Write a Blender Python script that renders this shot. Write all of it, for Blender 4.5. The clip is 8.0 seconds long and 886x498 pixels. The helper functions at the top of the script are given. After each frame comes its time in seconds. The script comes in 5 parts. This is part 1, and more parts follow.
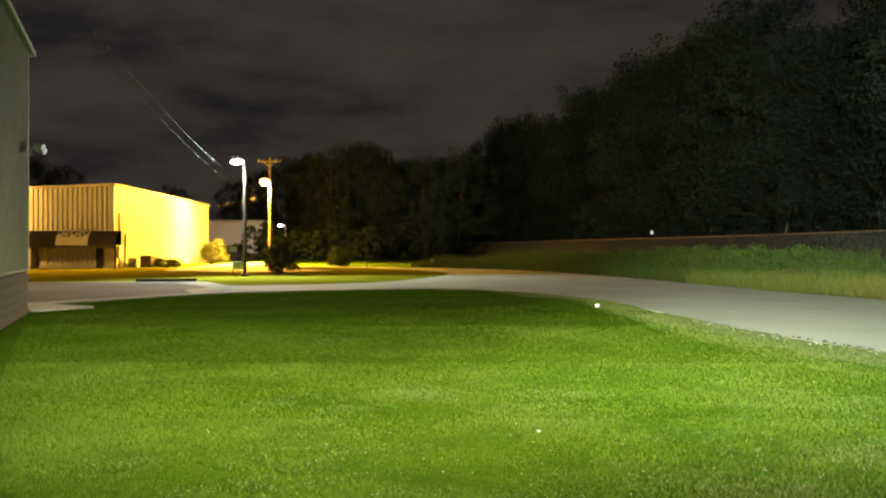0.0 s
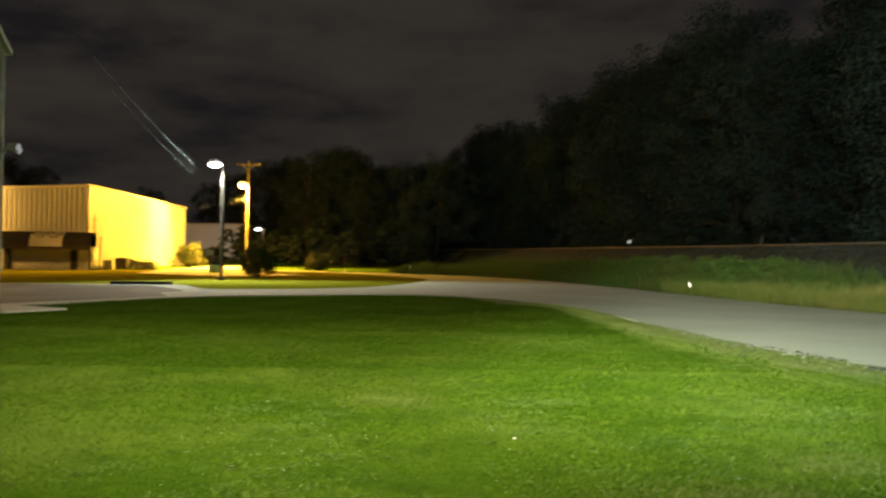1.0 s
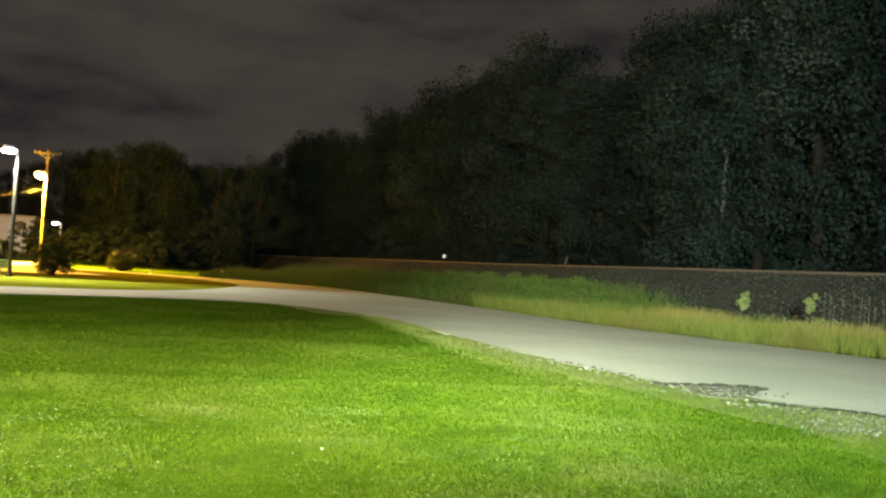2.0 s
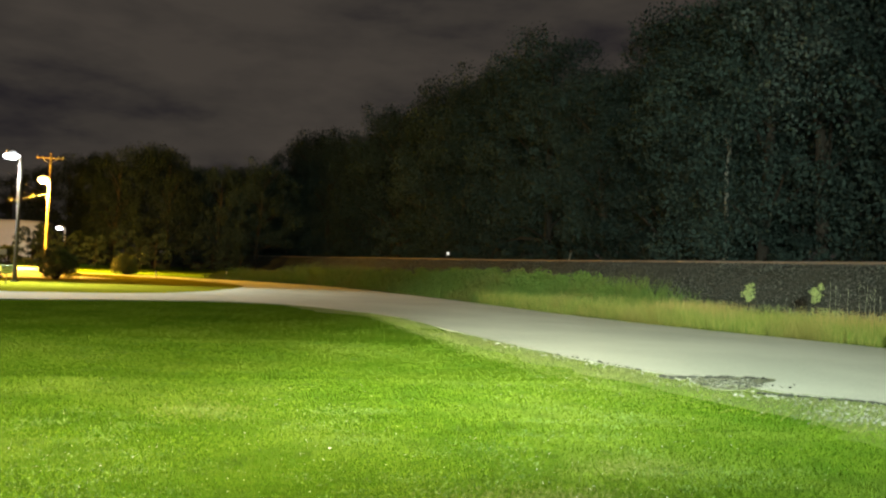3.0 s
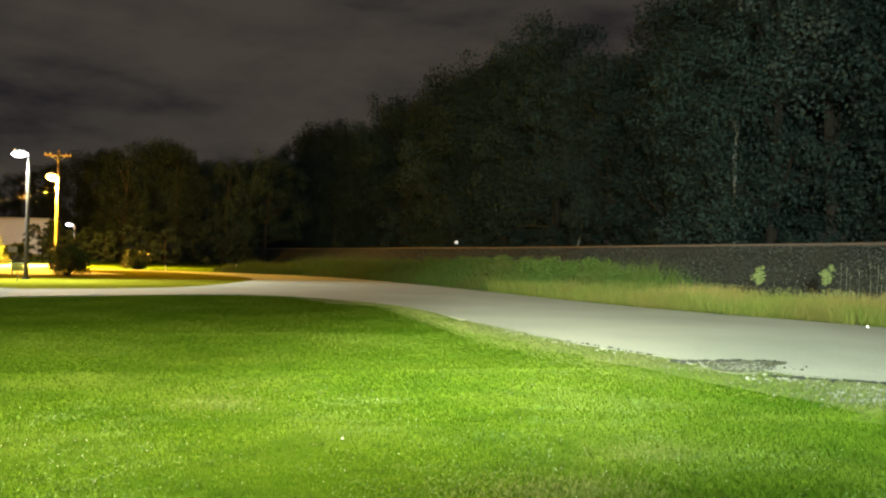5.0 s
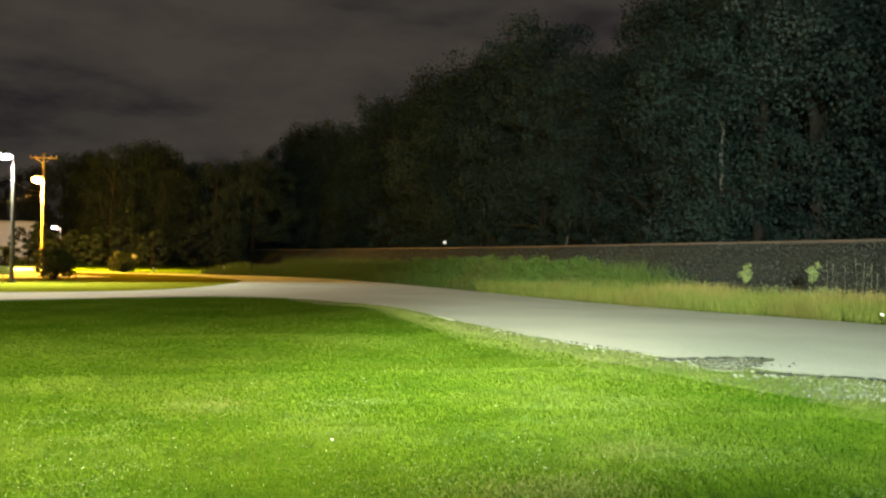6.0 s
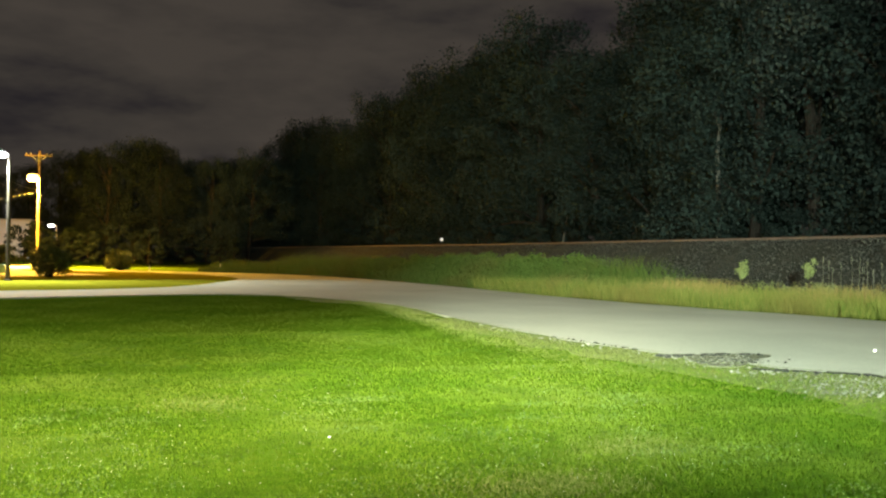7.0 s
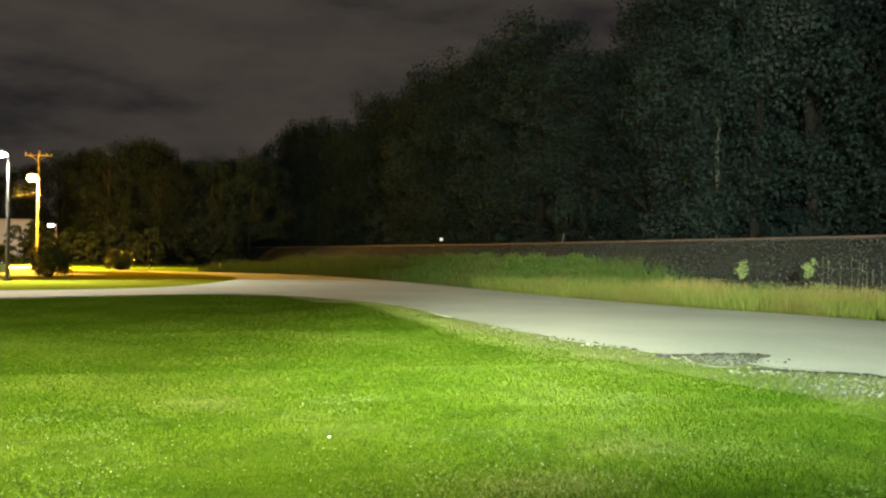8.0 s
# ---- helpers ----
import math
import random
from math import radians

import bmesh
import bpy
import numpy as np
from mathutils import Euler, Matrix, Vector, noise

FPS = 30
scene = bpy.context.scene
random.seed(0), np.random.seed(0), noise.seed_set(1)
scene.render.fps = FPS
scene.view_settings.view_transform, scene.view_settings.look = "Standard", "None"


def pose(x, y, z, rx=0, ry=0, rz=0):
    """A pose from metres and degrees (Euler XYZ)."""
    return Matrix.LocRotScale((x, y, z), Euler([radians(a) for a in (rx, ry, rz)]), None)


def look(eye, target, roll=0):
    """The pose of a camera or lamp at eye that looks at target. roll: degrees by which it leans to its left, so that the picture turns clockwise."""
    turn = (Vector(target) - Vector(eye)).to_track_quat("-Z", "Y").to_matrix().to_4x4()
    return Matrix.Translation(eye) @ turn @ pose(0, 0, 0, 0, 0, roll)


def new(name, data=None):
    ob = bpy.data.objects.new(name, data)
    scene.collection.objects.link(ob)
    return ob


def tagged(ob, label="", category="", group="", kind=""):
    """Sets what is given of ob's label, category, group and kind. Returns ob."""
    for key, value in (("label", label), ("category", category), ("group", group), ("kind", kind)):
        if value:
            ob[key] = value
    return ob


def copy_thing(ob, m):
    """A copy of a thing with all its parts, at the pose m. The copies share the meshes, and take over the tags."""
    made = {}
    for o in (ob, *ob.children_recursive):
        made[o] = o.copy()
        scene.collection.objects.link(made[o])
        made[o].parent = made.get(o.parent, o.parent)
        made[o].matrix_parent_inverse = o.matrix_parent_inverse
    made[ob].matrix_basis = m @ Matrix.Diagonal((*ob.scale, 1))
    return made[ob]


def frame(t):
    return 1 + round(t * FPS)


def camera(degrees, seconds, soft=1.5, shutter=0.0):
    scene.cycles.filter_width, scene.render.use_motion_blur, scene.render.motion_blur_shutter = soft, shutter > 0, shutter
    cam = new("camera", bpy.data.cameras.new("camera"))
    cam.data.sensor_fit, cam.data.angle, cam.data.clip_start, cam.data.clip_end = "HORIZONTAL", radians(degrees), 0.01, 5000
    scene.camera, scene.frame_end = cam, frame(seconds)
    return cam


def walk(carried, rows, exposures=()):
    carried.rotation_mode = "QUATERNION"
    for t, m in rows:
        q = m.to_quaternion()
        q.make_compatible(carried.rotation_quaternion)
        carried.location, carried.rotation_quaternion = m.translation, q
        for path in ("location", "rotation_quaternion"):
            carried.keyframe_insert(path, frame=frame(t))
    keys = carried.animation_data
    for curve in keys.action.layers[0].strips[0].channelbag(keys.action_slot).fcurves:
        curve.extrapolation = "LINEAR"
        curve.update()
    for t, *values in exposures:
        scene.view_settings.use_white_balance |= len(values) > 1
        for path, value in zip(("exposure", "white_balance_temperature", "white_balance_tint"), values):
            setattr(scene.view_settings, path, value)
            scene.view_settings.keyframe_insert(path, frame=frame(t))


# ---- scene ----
EYE = (0.0, 0.0, 1.65)
cam = camera(56.0, 8.0, soft=2.3, shutter=1.0)
walk(cam, [
    (0.0, pose(*EYE, 90.00, 0.00, 0.00)),
    (0.5, pose(*EYE, 89.97, -0.02, -0.03)),
    (0.7, pose(*EYE, 90.11, -0.22, -0.36)),
    (1.0, pose(*EYE, 90.45, -0.80, -1.49)),
    (1.2, pose(*EYE, 90.74, -1.50, -2.98)),
    (1.5, pose(*EYE, 91.29, -2.64, -7.35)),
    (1.7, pose(*EYE, 91.35, -3.21, -10.77)),
    (2.0, pose(*EYE, 91.60, -3.44, -14.07)),
    (2.2, pose(*EYE, 91.58, -3.41, -14.17)),
    (3.3, pose(*EYE, 91.26, -1.84, -13.55)),
    (3.5, pose(*EYE, 90.98, -1.58, -13.41)),
    (4.0, pose(*EYE, 90.62, -1.14, -13.16)),
    (4.5, pose(*EYE, 90.59, -1.13, -13.18)),
    (4.7, pose(*EYE, 90.54, -1.19, -13.13)),
    (5.8, pose(*EYE, 90.97, -1.20, -13.54)),
    (6.0, pose(*EYE, 90.64, -0.78, -13.97)),
    (6.5, pose(*EYE, 90.46, -0.66, -14.19)),
    (7.0, pose(*EYE, 90.45, -0.65, -14.19)),
    (7.5, pose(*EYE, 90.45, -0.65, -14.20)),
    (8.0, pose(*EYE, 90.44, -0.66, -14.21)),
], exposures=[(0.0, -0.42), (0.2, -0.6), (0.5, -0.8), (1.0, -0.85), (1.5, -0.7), (1.8, -0.25), (2.0, 0.0), (8.0, 0.05)])

# ---- sky and lights ----
AX = Vector((0.349, -0.937, 0.0))      # along the near building's wall, towards the viewer
NX = Vector((0.937, 0.349, 0.0))       # out of that wall, over the lawn
CORNER = Vector((-10.6, 21.2, 0.0))


def on_wall(s, z, out=0.0):
    """A point s metres along the near wall from its far corner."""
    p = CORNER + AX * s + NX * out
    return Vector((p.x, p.y, z))


def night_sky():
    w = bpy.data.worlds.new("night_sky")
    w.use_nodes = True
    nt = w.node_tree
    nt.nodes.clear()
    out = nt.nodes.new("ShaderNodeOutputWorld")
    bg = nt.nodes.new("ShaderNodeBackground")
    tc = nt.nodes.new("ShaderNodeTexCoord")
    mp = nt.nodes.new("ShaderNodeMapping")
    mp.inputs["Scale"].default_value = (3.0, 3.0, 9.0)
    n1 = nt.nodes.new("ShaderNodeTexNoise")
    n1.inputs["Scale"].default_value = 1.6
    n1.inputs["Detail"].default_value = 5.0
    n1.inputs["Roughness"].default_value = 0.55
    r = nt.nodes.new("ShaderNodeValToRGB")
    e = r.color_ramp.elements
    e[0].position, e[0].color = 0.33, (0.019, 0.0165, 0.018, 1)
    e[1].position, e[1].color = 0.62, (0.055, 0.046, 0.038, 1)
    m = e.new(0.47)
    m.color = (0.041, 0.035, 0.030, 1)
    nt.links.new(tc.outputs["Generated"], mp.inputs["Vector"])
    nt.links.new(mp.outputs["Vector"], n1.inputs["Vector"])
    nt.links.new(n1.outputs["Fac"], r.inputs["Fac"])
    nt.links.new(r.outputs["Color"], bg.inputs["Color"])
    bg.inputs["Strength"].default_value = 1.0
    nt.links.new(bg.outputs["Background"], out.inputs["Surface"])
    scene.world = w


night_sky()


def spot(name, eye, target, watts, colour, degrees, blend, radius):
    d = bpy.data.lights.new(name, "SPOT")
    d.energy, d.color, d.spot_size, d.spot_blend, d.shadow_soft_size = watts, colour, radians(degrees), blend, radius
    ob = new(name, d)
    ob.matrix_world = look(eye, target)
    return ob


def point(name, eye, watts, colour, radius):
    d = bpy.data.lights.new(name, "POINT")
    d.energy, d.color, d.shadow_soft_size = watts, colour, radius
    ob = new(name, d)
    ob.location = eye
    return ob


SODIUM = (-19.7, 92.0, 9.2)
SODIUM_FRONT = (-43.0, 63.0, 8.6)
WHITE_LAMP = (-12.2, 49.3, 6.85)
FAR_LAMP = (-24.9, 127.6, 5.3)
PACK = on_wall(26.6, 6.25, 0.75)
FLOOD = on_wall(31.0, 6.25, 0.75)
point("sodium_light", (SODIUM[0], SODIUM[1], SODIUM[2] - 0.75), 60000, (1.0, 0.50, 0.06), 0.2)
spot("sodium_downlight", (SODIUM[0], SODIUM[1], SODIUM[2] - 0.75), (SODIUM[0] + 1.0, SODIUM[1] - 3.0, 0.0), 150000, (1.0, 0.50, 0.03), 136, 0.4, 0.2)
spot("sodium_reflector", (SODIUM[0], SODIUM[1], SODIUM[2] - 0.75), (SODIUM[0] - 10.0, SODIUM[1] - 5.0, 1.0), 190000, (1.0, 0.49, 0.045), 130, 0.6, 0.2)
spot("sodium_light_front", (SODIUM_FRONT[0], SODIUM_FRONT[1], SODIUM_FRONT[2] - 0.75), (SODIUM_FRONT[0] + 4, SODIUM_FRONT[1] + 0.5, 0.0), 52000, (1.0, 0.50, 0.09), 168, 0.3, 0.2)
spot("white_street_light", (WHITE_LAMP[0], WHITE_LAMP[1], WHITE_LAMP[2] - 0.35), (WHITE_LAMP[0] + 5.0, WHITE_LAMP[1] - 7.0, 0), 18000, (0.88, 1.0, 0.92), 150, 0.6, 0.12)
spot("far_street_light", (FAR_LAMP[0], FAR_LAMP[1], FAR_LAMP[2] - 0.3), (FAR_LAMP[0] - 3, FAR_LAMP[1] + 2, 0), 3200, (0.85, 0.93, 1.0), 150, 0.5, 0.1)
spot("wall_pack_light", PACK, PACK + Vector((-0.02, 1.0, -0.13)), 76000, (1.0, 0.93, 0.62), 70, 1.0, 0.05)
BEAM = Vector((math.sin(radians(15)), math.cos(radians(15)), 0.01))
spot("flood_light", FLOOD, FLOOD + BEAM, 168000, (0.85, 0.98, 0.77), 61, 1.0, 0.04)


# ---- materials ----
def shader(name, rough=0.8, metal=0.0, spec=0.3):
    m = bpy.data.materials.new(name)
    m.use_nodes = True
    b = m.node_tree.nodes["Principled BSDF"]
    b.inputs["Roughness"].default_value = rough
    b.inputs["Metallic"].default_value = metal
    b.inputs["Specular IOR Level"].default_value = spec
    return m, m.node_tree, b


def two_scale(name, a, b, c, big=0.4, small=12.0, rough=0.85, metal=0.0, bump=0.3, dist=0.02, spec=0.3, mix=0.5):
    """Colour a to b in large patches, then towards c in fine grain, with fine relief."""
    m, nt, bs = shader(name, rough, metal, spec)
    tc = nt.nodes.new("ShaderNodeTexCoord")
    n1 = nt.nodes.new("ShaderNodeTexNoise")
    n1.inputs["Scale"].default_value, n1.inputs["Detail"].default_value = big, 4
    n2 = nt.nodes.new("ShaderNodeTexNoise")
    n2.inputs["Scale"].default_value, n2.inputs["Detail"].default_value = small, 6
    r1 = nt.nodes.new("ShaderNodeValToRGB")
    r1.color_ramp.elements[0].position, r1.color_ramp.elements[0].color = 0.36, (*a, 1)
    r1.color_ramp.elements[1].position, r1.color_ramp.elements[1].color = 0.64, (*b, 1)
    r2 = nt.nodes.new("ShaderNodeMapRange")
    r2.inputs["From Min"].default_value, r2.inputs["From Max"].default_value = 0.42, 0.66
    r2.inputs["To Max"].default_value = mix
    mx = nt.nodes.new("ShaderNodeMix")
    mx.data_type = "RGBA"
    mx.inputs[7].default_value = (*c, 1)
    bp = nt.nodes.new("ShaderNodeBump")
    bp.inputs["Strength"].default_value, bp.inputs["Distance"].default_value = bump, dist
    for n in (n1, n2):
        nt.links.new(tc.outputs["Object"], n.inputs["Vector"])
    nt.links.new(n1.outputs["Fac"], r1.inputs["Fac"])
    nt.links.new(n2.outputs["Fac"], r2.inputs["Value"])
    nt.links.new(r2.outputs["Result"], mx.inputs["Factor"])
    nt.links.new(r1.outputs["Color"], mx.inputs[6])
    nt.links.new(mx.outputs[2], bs.inputs["Base Color"])
    nt.links.new(n2.outputs["Fac"], bp.inputs["Height"])
    nt.links.new(bp.outputs["Normal"], bs.inputs["Normal"])
    return m


def leafy(name, a, b, c, rough=0.55, patch=0.6, spec=0.3, pale=None, wide=0.3, vary=0.0):
    """Leaves and blades: each island takes its own tone between a and b, with patches of c."""
    m, nt, bs = shader(name, rough, 0.0, spec)
    g = nt.nodes.new("ShaderNodeNewGeometry")
    r = nt.nodes.new("ShaderNodeValToRGB")
    r.color_ramp.elements[0].color, r.color_ramp.elements[1].color = (*a, 1), (*b, 1)
    tc = nt.nodes.new("ShaderNodeTexCoord")
    n = nt.nodes.new("ShaderNodeTexNoise")
    n.inputs["Scale"].default_value, n.inputs["Detail"].default_value = patch, 3
    k = nt.nodes.new("ShaderNodeMapRange")
    k.inputs["From Min"].default_value, k.inputs["From Max"].default_value = 0.44, 0.64
    k.inputs["To Max"].default_value = 0.7
    mx = nt.nodes.new("ShaderNodeMix")
    mx.data_type = "RGBA"
    mx.inputs[7].default_value = (*c, 1)
    nt.links.new(g.outputs["Random Per Island"], r.inputs["Fac"])
    nt.links.new(tc.outputs["Object"], n.inputs["Vector"])
    nt.links.new(n.outputs["Fac"], k.inputs["Value"])
    nt.links.new(k.outputs["Result"], mx.inputs["Factor"])
    nt.links.new(r.outputs["Color"], mx.inputs[6])
    last = mx.outputs[2]
    if pale:
        n3 = nt.nodes.new("ShaderNodeTexNoise")
        n3.inputs["Scale"].default_value, n3.inputs["Detail"].default_value = wide, 5
        k3 = nt.nodes.new("ShaderNodeMapRange")
        k3.inputs["From Min"].default_value, k3.inputs["From Max"].default_value = 0.46, 0.66
        k3.inputs["To Max"].default_value = 0.6
        m3 = nt.nodes.new("ShaderNodeMix")
        m3.data_type = "RGBA"
        m3.inputs[7].default_value = (*pale, 1)
        nt.links.new(tc.outputs["Object"], n3.inputs["Vector"])
        nt.links.new(n3.outputs["Fac"], k3.inputs["Value"])
        nt.links.new(k3.outputs["Result"], m3.inputs["Factor"])
        nt.links.new(last, m3.inputs[6])
        last = m3.outputs[2]
    if vary:
        # each tree has its own depth of tone
        oi = nt.nodes.new("ShaderNodeObjectInfo")
        k4 = nt.nodes.new("ShaderNodeMapRange")
        k4.inputs["To Min"].default_value, k4.inputs["To Max"].default_value = 1.0 - vary, 1.0 + vary * 0.5
        hs = nt.nodes.new("ShaderNodeHueSaturation")
        nt.links.new(oi.outputs["Random"], k4.inputs["Value"])
        nt.links.new(k4.outputs["Result"], hs.inputs["Value"])
        nt.links.new(last, hs.inputs["Color"])
        last = hs.outputs["Color"]
    nt.links.new(last, bs.inputs["Base Color"])
    return m


def glowing(name, colour, strength):
    m, nt, bs = shader(name, 0.3)
    bs.inputs["Emission Color"].default_value = (*colour, 1)
    bs.inputs["Emission Strength"].default_value = strength
    return m


M_GROUND = two_scale("lawn_soil", (0.034, 0.078, 0.004), (0.060, 0.112, 0.007), (0.085, 0.125, 0.014), 0.35, 9.0, 1.0, bump=0.6, dist=0.04, spec=0.0)
M_BLADE = leafy("grass_blade", (0.021, 0.051, 0.003), (0.114, 0.182, 0.014), (0.026, 0.064, 0.004), 0.8, 1.1, 0.05, (0.12, 0.162, 0.03), 0.35)
M_ROAD = two_scale("worn_asphalt", (0.29, 0.31, 0.27), (0.36, 0.375, 0.33), (0.42, 0.43, 0.38), 0.25, 30.0, 0.95, bump=0.25, dist=0.01, spec=0.06)
M_CONCRETE = two_scale("pale_concrete", (0.40, 0.39, 0.36), (0.50, 0.49, 0.45), (0.33, 0.32, 0.30), 0.5, 14.0, 0.9, spec=0.1)
# the sodium lamp's yellow is put into this grass colour
M_ISLAND = two_scale("sodium_lit_island_grass", (0.10, 0.105, 0.006), (0.16, 0.15, 0.010), (0.20, 0.17, 0.018), 0.35, 9.0, 1.0, bump=0.6, dist=0.04, spec=0.0)
M_SHOULDER = two_scale("dusty_shoulder", (0.080, 0.125, 0.028), (0.115, 0.14, 0.048), (0.165, 0.175, 0.09), 0.8, 18.0, 0.95, bump=0.6, dist=0.03, spec=0.05)
M_ASPHALT_DARK = two_scale("broken_asphalt", (0.012, 0.013, 0.011), (0.022, 0.024, 0.019), (0.05, 0.055, 0.042), 3.0, 40.0, 0.95, bump=0.7)
M_STONE = leafy("gravel_stone", (0.03, 0.034, 0.028), (0.27, 0.28, 0.24), (0.10, 0.105, 0.085), 0.9, 2.0, 0.05)
M_GRIT = two_scale("gritty_ground", (0.10, 0.11, 0.075), (0.17, 0.18, 0.13), (0.05, 0.055, 0.04), 2.5, 26.0, 0.95, bump=0.9, dist=0.02, spec=0.03, mix=0.8)
M_BALLAST = two_scale("ballast_bed", (0.022, 0.026, 0.023), (0.036, 0.041, 0.036), (0.066, 0.072, 0.064), 0.5, 7.0, 0.95, bump=1.0, dist=0.08, spec=0.1)
M_BALLAST_STONE = leafy("ballast_stone", (0.018, 0.02, 0.019), (0.10, 0.105, 0.095), (0.045, 0.042, 0.036), 0.9, 0.5, 0.05)
M_RAIL = two_scale("rusty_rail", (0.06, 0.05, 0.042), (0.085, 0.07, 0.06), (0.11, 0.095, 0.085), 1.0, 20.0, 0.7, 0.0)
M_SLEEPER = two_scale("creosoted_timber", (0.05, 0.038, 0.028), (0.09, 0.07, 0.05), (0.14, 0.11, 0.09), 1.0, 12.0, 0.9)
M_STRAW = leafy("thin_dry_grass", (0.08, 0.11, 0.022), (0.18, 0.19, 0.065), (0.12, 0.145, 0.04), 0.85, 1.5, 0.03)
M_TUFT = leafy("coarse_tuft", (0.018, 0.042, 0.004), (0.045, 0.085, 0.008), (0.03, 0.05, 0.006), 0.9, 0.7, 0.02)
M_TALL = leafy("tall_grass", (0.075, 0.135, 0.018), (0.24, 0.25, 0.065), (0.17, 0.15, 0.045), 0.75, 0.45, 0.08)
M_SEED = leafy("dry_seed_head", (0.18, 0.14, 0.045), (0.32, 0.25, 0.095), (0.24, 0.22, 0.085), 0.85, 0.5, 0.03)
M_DEAD = two_scale("pale_dead_wood", (0.09, 0.095, 0.085), (0.14, 0.14, 0.125), (0.06, 0.06, 0.055), 0.8, 9.0, 0.9, bump=0.6, dist=0.03)
# road asphalt darkened in colour where little lamplight falls
M_ROAD_DIM = two_scale("dimly_lit_asphalt", (0.060, 0.066, 0.066), (0.095, 0.10, 0.098), (0.13, 0.13, 0.125), 0.25, 30.0, 0.9, bump=0.25, dist=0.01, spec=0.06)
M_WEED = leafy("weed_leaf", (0.050, 0.095, 0.018), (0.105, 0.155, 0.036), (0.10, 0.11, 0.03), 0.75, 0.3, 0.06)
M_CLOVER = leafy("clover_leaf", (0.016, 0.042, 0.006), (0.15, 0.23, 0.05), (0.03, 0.075, 0.01), 0.6, 2.5, 0.2)
M_STALK = leafy("dry_stalk", (0.22, 0.24, 0.17), (0.34, 0.36, 0.26), (0.26, 0.28, 0.19), 0.8, 0.5, 0.05)
# the darker patches put shade between leaf clumps into the colour
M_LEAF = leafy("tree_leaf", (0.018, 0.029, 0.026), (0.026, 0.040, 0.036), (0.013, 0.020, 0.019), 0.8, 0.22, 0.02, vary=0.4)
# lighter copy of the tree leaf; the floodlit look is in the colour
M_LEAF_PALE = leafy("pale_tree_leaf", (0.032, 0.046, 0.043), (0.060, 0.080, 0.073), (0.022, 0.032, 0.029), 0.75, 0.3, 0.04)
M_SAPLING = leafy("sapling_leaf", (0.15, 0.20, 0.06), (0.27, 0.32, 0.12), (0.2, 0.25, 0.09), 0.6, 2.0)
M_SHRUB = leafy("shrub_leaf", (0.035, 0.06, 0.014), (0.10, 0.12, 0.028), (0.055, 0.07, 0.02), 0.55, 1.2)
M_BARK = two_scale("bark", (0.016, 0.014, 0.012), (0.026, 0.023, 0.020), (0.04, 0.036, 0.032), 0.8, 9.0, 0.95, bump=0.8, dist=0.05, spec=0.03)
M_SIDING = two_scale("painted_steel_siding", (0.52, 0.52, 0.47), (0.62, 0.61, 0.56), (0.45, 0.44, 0.40), 0.3, 5.0, 0.5, 0.0, 0.08, spec=0.4, mix=0.35)
M_SIDING_NEAR = two_scale("weathered_steel_siding", (0.32, 0.37, 0.265), (0.40, 0.45, 0.335), (0.25, 0.28, 0.20), 0.35, 4.0, 0.75, 0.0, 0.1, spec=0.06, mix=0.4)
M_BLOCK = two_scale("stained_masonry", (0.26, 0.26, 0.18), (0.32, 0.245, 0.165), (0.19, 0.16, 0.115), 0.7, 8.0, 0.95, bump=0.5, spec=0.05)
M_MORTAR = two_scale("mortar", (0.08, 0.08, 0.06), (0.11, 0.10, 0.075), (0.06, 0.055, 0.045), 1.0, 20.0, 0.95)
M_TRIM = two_scale("pale_trim", (0.60, 0.58, 0.52), (0.70, 0.68, 0.62), (0.5, 0.48, 0.43), 0.6, 9.0, 0.5)
M_ROOF = two_scale("roof_sheet", (0.30, 0.30, 0.29), (0.38, 0.38, 0.36), (0.25, 0.24, 0.22), 0.4, 6.0, 0.45, 0.3)
M_GREY_WALL = two_scale("grey_render", (0.40, 0.41, 0.43), (0.48, 0.49, 0.51), (0.36, 0.36, 0.38), 0.2, 3.0, 0.85)
M_AWNING = two_scale("dark_awning_cloth", (0.020, 0.018, 0.020), (0.035, 0.030, 0.030), (0.05, 0.045, 0.04), 0.8, 20.0, 0.8)
M_SIGN_PALE = two_scale("pale_sign_cloth", (0.62, 0.60, 0.52), (0.70, 0.68, 0.60), (0.55, 0.52, 0.45), 1.0, 12.0, 0.7)
M_DARK = two_scale("dark_opening", (0.012, 0.012, 0.013), (0.02, 0.02, 0.02), (0.03, 0.03, 0.03), 1.0, 8.0, 0.5)
M_PANEL_GREY = two_scale("grey_panel", (0.28, 0.28, 0.28), (0.36, 0.36, 0.35), (0.24, 0.24, 0.23), 0.6, 9.0, 0.6)
M_STEEL = two_scale("galvanised_steel", (0.40, 0.41, 0.42), (0.52, 0.53, 0.54), (0.34, 0.34, 0.35), 1.5, 16.0, 0.4, 0.7)
M_POLE_DARK = two_scale("dark_steel_pole", (0.045, 0.038, 0.030), (0.07, 0.06, 0.048), (0.10, 0.085, 0.07), 1.0, 14.0, 0.8, 0.0, spec=0.1)
M_TIMBER = two_scale("weathered_pole_timber", (0.20, 0.155, 0.10), (0.30, 0.24, 0.16), (0.14, 0.11, 0.075), 0.8, 10.0, 0.85, bump=0.5)
M_CABLE = two_scale("cable_jacket", (0.14, 0.135, 0.12), (0.20, 0.19, 0.17), (0.11, 0.11, 0.10), 0.5, 6.0, 0.6)
M_WHITE = two_scale("white_reflector", (0.72, 0.73, 0.72), (0.80, 0.80, 0.79), (0.6, 0.6, 0.6), 1.0, 20.0, 0.4)
